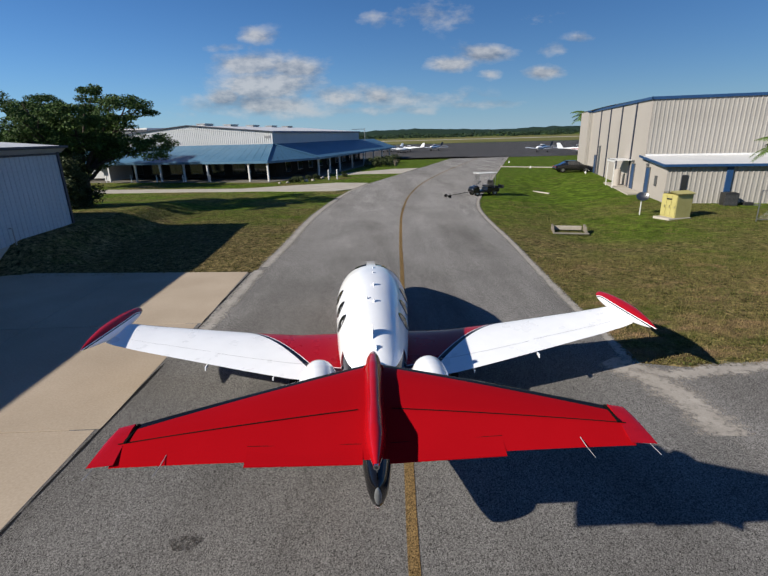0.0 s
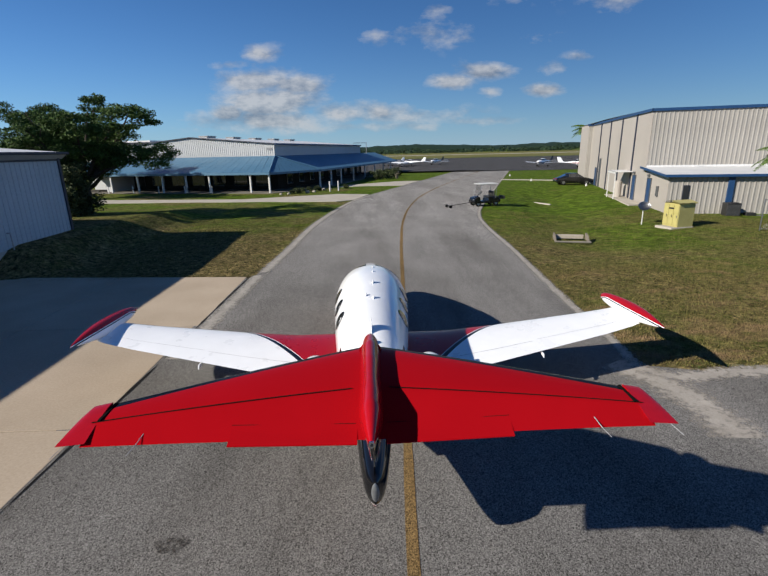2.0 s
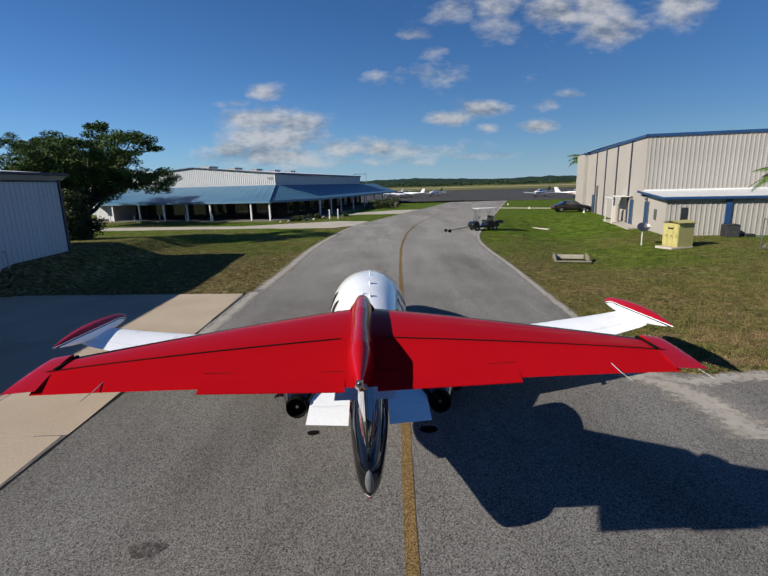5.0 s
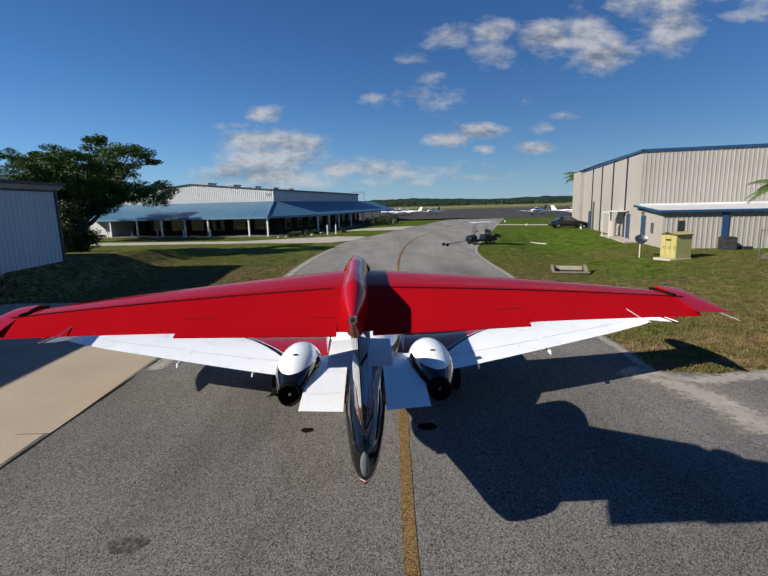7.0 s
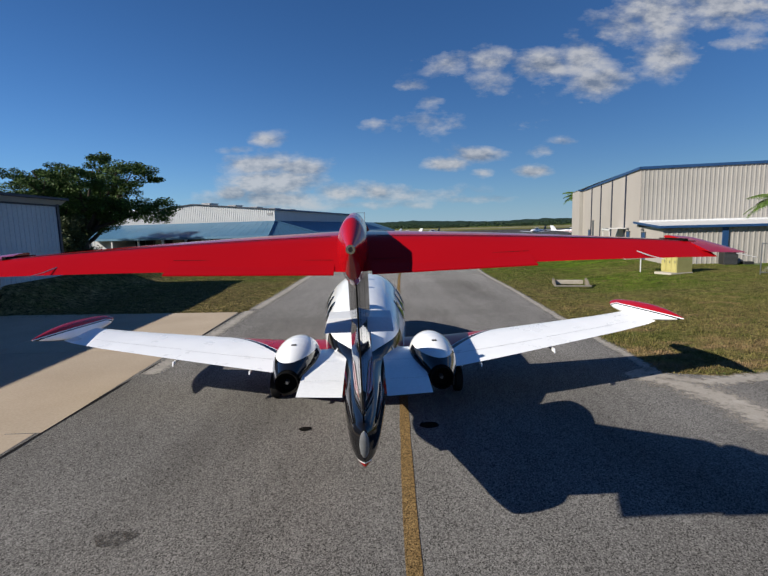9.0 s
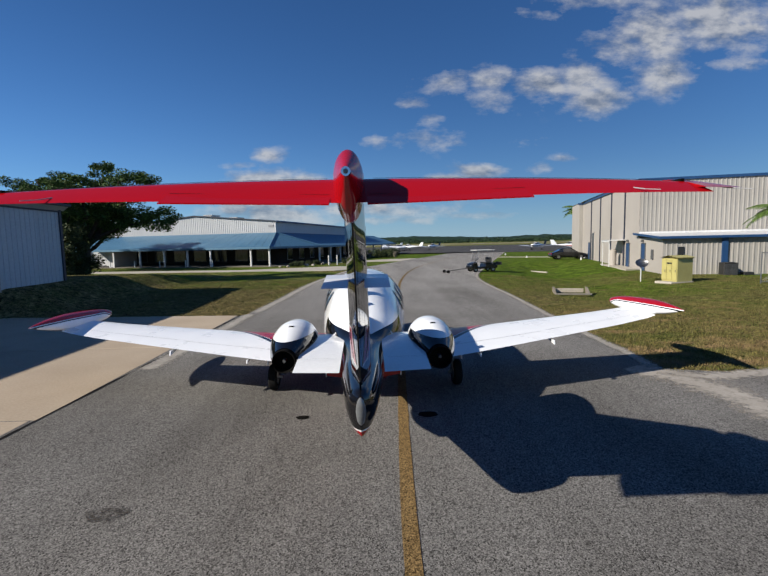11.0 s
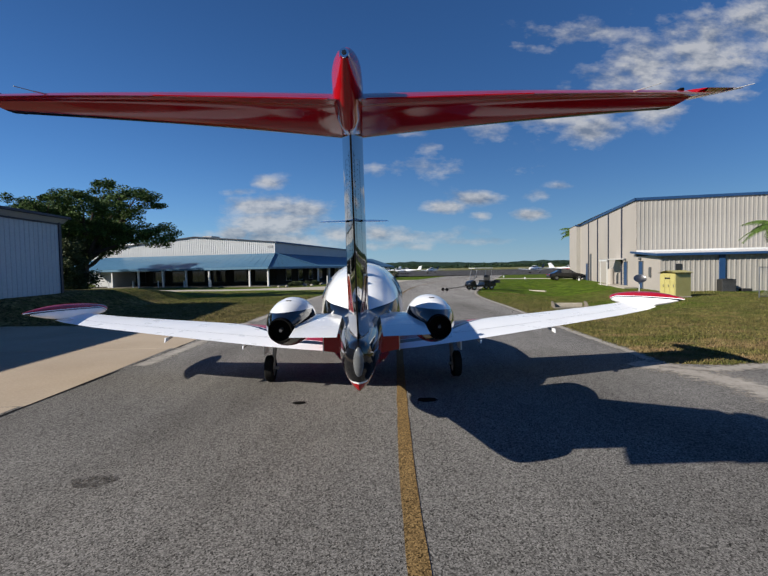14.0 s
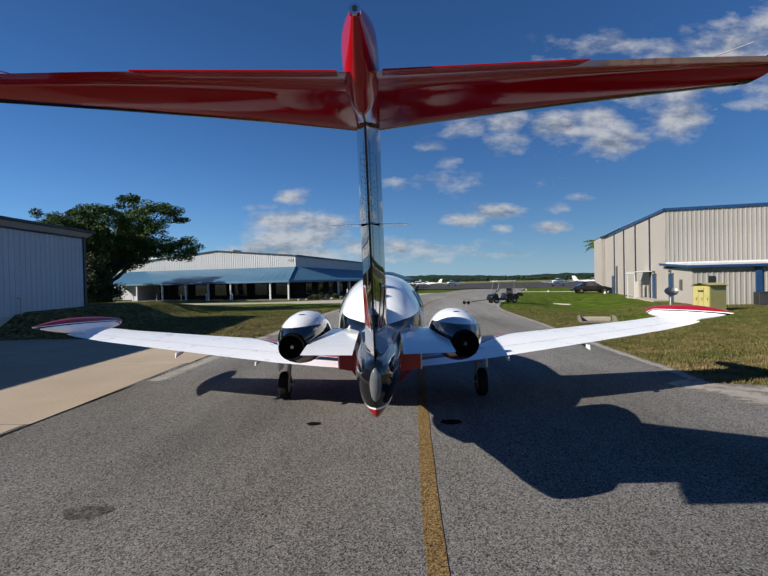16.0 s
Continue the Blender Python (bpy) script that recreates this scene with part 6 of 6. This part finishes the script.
def build_cart():
    c = thing("golf_cart", "black golf cart with a white roof on the taxiway edge", "golf cart", pose(9.55, 37.1, 0.0, 0, 0, 14))
    bm = loft([[(x, y, z) for y, z in ((-0.56, z0), (0.56, z0), (0.56, z1 - 0.06), (0.45, z1), (-0.45, z1), (-0.56, z1 - 0.06))] for x, z0, z1 in ((-1.22, 0.34, 0.50), (-1.12, 0.28, 0.72), (-0.72, 0.26, 0.82), (-0.62, 0.26, 0.42), (0.05, 0.26, 0.42), (0.12, 0.26, 0.66), (0.62, 0.28, 0.68), (1.12, 0.30, 0.62), (1.18, 0.36, 0.54))])
    part("body", bm, M_CARBLACK, c, "black moulded body", True)
    part("seat", boxes((0.08, 0.60, -0.5, 0.5, 0.68, 0.82), bevel=0.04), M_SEAT, c)
    part("backrest", boxes((0.56, 0.68, -0.5, -0.03, 0.80, 1.22), bevel=0.05), M_SEAT, c)
    part("backrest", boxes((0.56, 0.68, 0.03, 0.5, 0.80, 1.22), bevel=0.05), M_SEAT, c)
    part("rear_seat", boxes((0.72, 1.15, -0.48, 0.48, 0.62, 0.76), bevel=0.04), M_SEAT, c)
    bm = bmesh.new()
    box(bm, -0.82, 0.92, -0.58, 0.58, 1.80, 1.87, bevel=0.03)
    part("roof", bm, M_WHITEWOOD, c, "white moulded roof")
    for y in (-0.52, 0.52):
        part("roof_post", tubes(((-0.80, y, 0.78), (-0.55, y, 1.82), 0.018), n=8), M_STEEL, c)
        part("roof_post", tubes(((0.74, y, 0.66), (0.80, y, 1.82), 0.018), n=8), M_STEEL, c)
    bm = bmesh.new()
    bm.faces.new([bm.verts.new(p) for p in ((-0.79, -0.5, 0.84), (-0.79, 0.5, 0.84), (-0.57, 0.5, 1.76), (-0.57, -0.5, 1.76))])
    g = bmesh.ops.extrude_face_region(bm, geom=list(bm.faces))
    for v in g["geom"]:
        if isinstance(v, bmesh.types.BMVert):
            v.co.x += 0.006
    part("windscreen", bm, M_GLASS, c, "clear folding windscreen").visible_shadow = False
    part("steering_wheel", tubes(((-0.30, 0.25, 1.05), (-0.33, 0.25, 1.07), 0.17), ((-0.33, 0.25, 1.06), (-0.62, 0.25, 0.78), 0.02), n=14), M_SEAT, c)
    part("cargo_deck", boxes((1.15, 1.62, -0.5, 0.5, 0.54, 0.60), (1.58, 1.62, -0.5, 0.5, 0.60, 0.80), bevel=0.01), M_SEAT, c)
    for x, y in ((-0.85, -0.48), (-0.85, 0.48), (0.78, -0.48), (0.78, 0.48)):
        cart_wheel(c, x, y)
    for y in (-0.38, 0.38):
        part("headlight", boxes((-1.25, -1.18, y - 0.09, y + 0.09, 0.52, 0.60), bevel=0.02), M_LENS, c)
    b = thing("tow_bar", "black aircraft tow bar with small wheels", "tow bar", pose(7.4, 36.45, 0.0, 0, 0, 19))
    part("bar", tubes(((-1.15, 0, 0.14), (0.95, 0.0, 0.34), 0.028), n=8), M_SEAT, b)
    part("yoke", tubes(((-1.15, -0.3, 0.13), (-1.15, 0.3, 0.13), 0.03), ((-1.15, -0.15, 0.13), (-0.7, 0, 0.18), 0.02), ((-1.15, 0.15, 0.13), (-0.7, 0, 0.18), 0.02), n=8), M_SEAT, b)
    for y in (-0.34, 0.34):
        part("wheel", tubes(((-1.15, y - 0.05, 0.13), (-1.15, y + 0.05, 0.13), 0.13), n=16), M_TYRE, b)


def build_yard():
    # yellow utility cabinet
    y = thing("utility_cabinet", "pale yellow steel utility cabinet on a concrete base", "cabinet", pose(18.05, 24.35, -0.03, 0, 0, -78))
    part("base", boxes((-0.60, 0.62, -0.95, 0.62, -0.1, 0.05), bevel=0.02), M_PALECONC, y, "cracked concrete base")
    part("body", boxes((-0.55, 0.55, -0.5, 0.6, 0.05, 1.40), bevel=0.02), M_YELLOW, y)
    bm = bmesh.new()
    for z in (0, 0.05):
        for a, b, za, zb in ((-0.64, 0.0, 1.40, 1.52), (0.0, 0.64, 1.52, 1.40)):
            bm.faces.new([bm.verts.new(p) for p in ((a, -0.6, za + z), (b, -0.6, zb + z), (b, 0.7, zb + z), (a, 0.7, za + z))])
    part("lid", bm, M_YELLOW, y)
    for i, x in enumerate((-0.36, 0.0, 0.36)):
        part("door", boxes((x - 0.17, x + 0.17, -0.53, -0.505, 0.14, 1.32), bevel=0.008), M_YELLOW, y)
        part("handle", boxes((x + 0.08, x + 0.11, -0.56, -0.531, 0.6, 0.75)), M_STEEL, y)
    part("hasp", boxes((-0.15, 0.2, -0.56, -0.531, 1.08, 1.16)), M_SEAT, y)
    # satellite dish
    d = thing("satellite_dish", "grey satellite dish on a short white post", "satellite dish", pose(16.9, 26.0, -0.12))
    part("post", tubes(((0, 0, -0.1), (0, 0, 1.0), 0.035), n=10), M_WHITEWOOD, d)
    rings = []
    for k in range(8):
        r = 0.36 * k / 7 + 0.004
        rings.append([(r * math.cos(a), 0.25 * (r / 0.36) ** 2 * 0.36, r * 0.85 * math.sin(a)) for a in (2 * math.pi * j / 28 for j in range(28))])
    bm = loft(rings, caps=False)
    bmesh.ops.solidify(bm, geom=list(bm.faces), thickness=0.012)
    bmesh.ops.transform(bm, matrix=pose(0, -0.06, 1.12, 35, 0, 160), verts=bm.verts)
    part("reflector", bm, M_STEEL, d, "grey oval reflector", True)
    part("feed_arm", tubes(((0, -0.05, 0.95), (0.12, 0.42, 1.05), 0.012), ((0.12, 0.42, 1.05), (0.10, 0.36, 1.12), 0.035), n=8), M_STEEL, d)
    # old drain headwall in the grass
    h = thing("drain_headwall", "weathered timber drain frame sunk in the grass", "drain", pose(11.1, 22.7, -0.40, 0, 0, -14))
    part("back_board", boxes((-0.75, 0.75, 0.62, 0.74, 0.0, 0.24), bevel=0.02), M_ROCK, h, "pale weathered back board")
    part("sill", boxes((-0.95, 0.95, -0.68, -0.56, 0.0, 0.10), bevel=0.03), M_PORCH, h, "pale concrete sill")
    for s in (-1, 1):
        bm = loft([[(s * x, yy, z) for yy, z in ((-0.45, 0.0), (0.7, 0.0), (0.7, 0.34), (0.3, 0.30))] for x in (0.82, 0.92)])
        part("wing_board", bm, M_WOOD, h)
    # board lying in the grass
    b = part("timber_board", boxes((-0.09, 0.09, -1.1, 1.1, 0.0, 0.10), bevel=0.01), M_PALECONC)
    b.matrix_basis = pose(16.0, 41.2, ground_z(16, 41.2) + 0.02, 0, 0, 22)
    tagged(b, "pale concrete kerb piece lying in the grass", "kerb")
    # air conditioner by the lean-to
    a = thing("air_conditioner", "dark grey air conditioner unit beside the lean-to wall", "air conditioner", pose(24.15, 28.15, -0.1, 0, 0, TURN))
    part("pad", boxes((-0.6, 0.62, -0.5, 0.5, -0.2, 0.06), bevel=0.02), M_PALECONC, a)
    part("casing", boxes((-0.42, 0.42, -0.40, 0.40, 0.06, 0.92), bevel=0.03), M_SEAT, a)
    for i in range(9):
        part("louvre", boxes((-0.38, 0.38, -0.415, -0.40, 0.14 + i * 0.08, 0.17 + i * 0.08)), M_GREY, a)
    part("fan_grille", tubes(((0, 0, 0.92), (0, 0, 0.945), 0.34), n=24), M_SEAT, a)
    part("pipe", tubes(((0.42, 0.1, 0.3), (0.9, 0.3, 0.2), 0.03), n=8), M_SEAT, a)
    h2 = thing("hose_heap", "dark heap of hose and boxes by the wall", "clutter", pose(25.3, 27.9, -0.25, 0, 0, TURN))
    part("box", boxes((-0.3, 0.3, -0.2, 0.3, 0, 0.42), bevel=0.03), M_SEAT, h2)
    part("lid", boxes((0.35, 0.8, -0.2, 0.25, 0, 0.26), bevel=0.03), M_GREY, h2)
    # bollards before the porch
    for x, yy in ((-5.3, 56.2), (-4.3, 56.9)):
        p = part("bollard", tubes(((0, 0, -0.1), (0, 0, 1.15), 0.09), ((0, 0, 1.15), (0, 0, 1.2), 0.09, 0.05), n=14), M_WHITEWOOD)
        p.matrix_basis = pose(x, yy, 0)
        tagged(p, "white steel bollard before the porch", "bollard", "bollards")
    # pole with a cross arm
    p = thing("lamp_pole", "slim grey pole with a short cross arm", "pole", pose(-1.2, 104.0, 0))
    part("pole", tubes(((0, 0, -0.1), (0, 0, 6.6), 0.08, 0.06), n=8), M_STEEL, p)
    part("cross_arm", tubes(((-2.8, 0, 6.45), (0.1, 0, 6.45), 0.05), n=8), M_STEEL, p)
    # chain link fence
    f = thing("chain_link_fence", "grey chain link fence with steel posts", "fence", pose(21.5, 22.4, -0.05, 0, 0, TURN))
    for i in range(4):
        part("post", tubes(((i * 2.4, 0, -0.2), (i * 2.4, 0, 1.75), 0.03), n=8), M_STEEL, f)
    for z in (0.1, 1.7):
        part("rail", tubes(((0, 0, z), (7.2, 0, z), 0.02), n=6), M_STEEL, f)
    bm = bmesh.new()
    for k in range(-16, 72):
        for sg in (-1, 1):
            x0, x1 = k * 0.1, k * 0.1 + 1.6
            if x0 < 0 or x1 > 7.2:
                continue
            za, zb = (0.1, 1.7) if sg > 0 else (1.7, 0.1)
            tube(bm, (x0, 0.0, za), (x1, 0.0, zb), 0.004, n=3, caps=False)
    tagged(part("mesh", bm, M_STEEL, f), kind="stuff")
    for i, (x, yy) in enumerate(((24.0, 80.0), (23.3, 66.5), (26.4, 55.2))):
        m = part("marker", tubes(((0, 0, 0), (0, 0, 0.22), 0.14, 0.10), ((0, 0, 0.22), (0, 0, 0.30), 0.10, 0.03), n=10), M_WHITEWOOD)
        m.matrix_basis = pose(x, yy, ground_z(x, yy))
        tagged(m, "small white edge marker in the grass", "marker", "edge markers")


# ---- black car ----
def build_car():
    c = thing("car", "black saloon car parked beside the hangar", "car", pose(25.7, 57.6, 0.0, 0, 0, -6))
    prof = [(-2.30, 0.42, 0.62), (-2.22, 0.30, 0.78), (-1.9, 0.26, 0.90), (-1.45, 0.24, 0.96), (-1.0, 0.22, 1.0), (0.0, 0.22, 0.97), (0.9, 0.22, 0.95), (1.5, 0.24, 0.88), (2.0, 0.26, 0.76), (2.25, 0.32, 0.62), (2.32, 0.40, 0.52)]
    bm = loft([[(x, y, z) for y, z in ((-0.84, z0), (0.84, z0), (0.9, (z0 + z1) / 2), (0.84, z1 - 0.06), (0.7, z1), (-0.7, z1), (-0.84, z1 - 0.06), (-0.9, (z0 + z1) / 2))] for x, z0, z1 in prof])
    part("body", bm, M_CARBLACK, c, "glossy black body", True)
    bm = loft([[(x, y, z) for y, z in ((-w, 0.9), (w, 0.9), (w * 0.84, z1), (-w * 0.84, z1))] for x, w, z1 in ((-1.75, 0.70, 0.93), (-1.0, 0.78, 1.30), (-0.3, 0.79, 1.42), (0.4, 0.78, 1.36), (1.15, 0.72, 0.95))])
    part("cabin", bm, M_DARKGLASS, c, "dark glass cabin", True)
    part("roof", boxes((-0.95, 0.38, -0.62, 0.62, 1.36, 1.44), bevel=0.03), M_CARBLACK, c)
    for x in (-1.4, 1.42):
        for y in (-0.82, 0.82):
            cart_wheel(c, x, y, 0.33, 0.22)
    for y in (-0.6, 0.6):
        part("headlight", boxes((2.2, 2.31, y - 0.16, y + 0.16, 0.60, 0.70), bevel=0.02), M_LENS, c)
        part("tail_light", boxes((-2.31, -2.24, y - 0.18, y + 0.18, 0.68, 0.80), bevel=0.02), M_RED, c)


# ---- small parked aeroplanes ----
def build_light_plane(m, stripe, label):
    p = thing("light_aeroplane", label, "aeroplane", m, "parked aeroplanes")
    rows = [(-2.1, 0.10, 1.15, 1.0), (-1.95, 0.36, 1.15, 0.85), (-1.2, 0.50, 1.12, 0.9), (-0.4, 0.56, 1.15, 1.0), (0.8, 0.56, 1.2, 1.05), (2.2, 0.34, 1.22, 0.8), (3.8, 0.16, 1.28, 0.7), (4.9, 0.07, 1.32, 0.6)]
    bm = loft([[(w * math.cos(a), x, zc + w * sq * math.sin(a)) for a in (2 * math.pi * j / 18 for j in range(18))] for x, w, zc, sq in rows])
    paint_faces(bm, lambda q: 1 if 1.0 < q.z < 1.14 else 0)
    part("fuselage", bm, M_WHITE, p, smooth=True, mats=(stripe,))
    bm = loft([[(w * math.cos(a), x, 1.5 + h * math.sin(a)) for a in (2 * math.pi * j / 14 for j in range(14))] for x, w, h in ((-1.0, 0.2, 0.05), (-0.6, 0.46, 0.30), (0.3, 0.5, 0.42), (1.2, 0.42, 0.30), (1.9, 0.18, 0.05))])
    part("canopy", bm, M_DARKGLASS, p, smooth=True)
    part("cabin_roof", boxes((-0.36, 0.36, -0.2, 1.0, 1.86, 1.94), bevel=0.04), M_WHITE, p)
    foil = airfoil(8)
    for s in (-1, 1):
        part("wing", loft([[(s * x, le - ch * c + 0.0, z + t * ch) for c, t in [(cc, tt) for cc, tt in foil]] for x, le, ch, z in ((0.3, 1.1, 1.6, 0.82), (2.6, 1.05, 1.5, 0.98), (4.7, 0.9, 1.2, 1.12))]), M_WHITE, p, smooth=True)
        part("tailplane", loft([[(s * x, 4.95 - ch * c, 1.35 + t * ch) for c, t in foil] for x, ch in ((0.05, 0.9), (1.6, 0.6))]), M_WHITE, p, smooth=True)
        leg = part("gear_leg", tubes(((s * 1.5, 0.3, 0.2), (s * 1.5, 0.3, 0.9), 0.03), n=6), M_STEEL, p)
        part("wheel", tubes(((s * 1.5 - 0.07, 0.3, 0.2), (s * 1.5 + 0.07, 0.3, 0.2), 0.2), n=14), M_TYRE, leg)
    part("fin", loft([[(t * ch, 5.0 + sh - ch * c, z) for c, t in foil] for z, ch, sh in ((1.3, 1.3, 0.0), (2.5, 0.75, 0.35))]), stripe if stripe is M_NAVY else M_WHITE, p, smooth=True)
    leg = part("nose_leg", tubes(((0, -1.6, 0.18), (0, -1.6, 0.9), 0.03), n=6), M_STEEL, p)
    part("wheel", tubes(((-0.06, -1.6, 0.18), (0.06, -1.6, 0.18), 0.18), n=14), M_TYRE, leg)
    part("propeller", boxes((-0.9, 0.9, -2.2, -2.17, 1.10, 1.2), bevel=0.01), M_SEAT, p)
    part("spinner", tubes(((0, -2.1, 1.15), (0, -2.38, 1.15), 0.12, 0.02), n=12), M_WHITE, p)


build_ground()
build_paving()
build_jet()
build_hangar()
build_shed()
build_office()
build_far_hangar()
build_oak()
build_shrubs()
build_palm(24.2, 24.2, -0.1, 4.1, 1.9, 15, "young palm with drooping green fronds before the hangar")
build_palm(33.2, 70.0, 0.0, 6.9, 3.0, 18, "tall palm with drooping fronds behind the hangar")
build_far_woods()
build_cart()
build_yard()
build_car()
build_light_plane(pose(43.0, 118, 0.0, 0, 0, -50), M_NAVY, "white low-wing aeroplane parked on the apron")
build_light_plane(pose(46.9, 104, 0.0, 0, 0, 82), M_RED, "white aeroplane with a red stripe on the apron")
build_light_plane(pose(5.5, 150, 0.0, 0, 0, -70), M_WHITE, "plain white aeroplane parked on the far apron")
build_light_plane(pose(11.5, 146, 0.0, 0, 0, -110), M_WHITE, "plain white aeroplane parked on the far apron")
build_light_plane(pose(20.0, 150, 0.0, 0, 0, -40), M_NAVY, "white and navy aeroplane parked on the far apron")
build_light_plane(pose(8.6, 139, 0.0, 0, 0, 100), M_WHITE, "plain white aeroplane parked beside others on the apron")
build_blades()
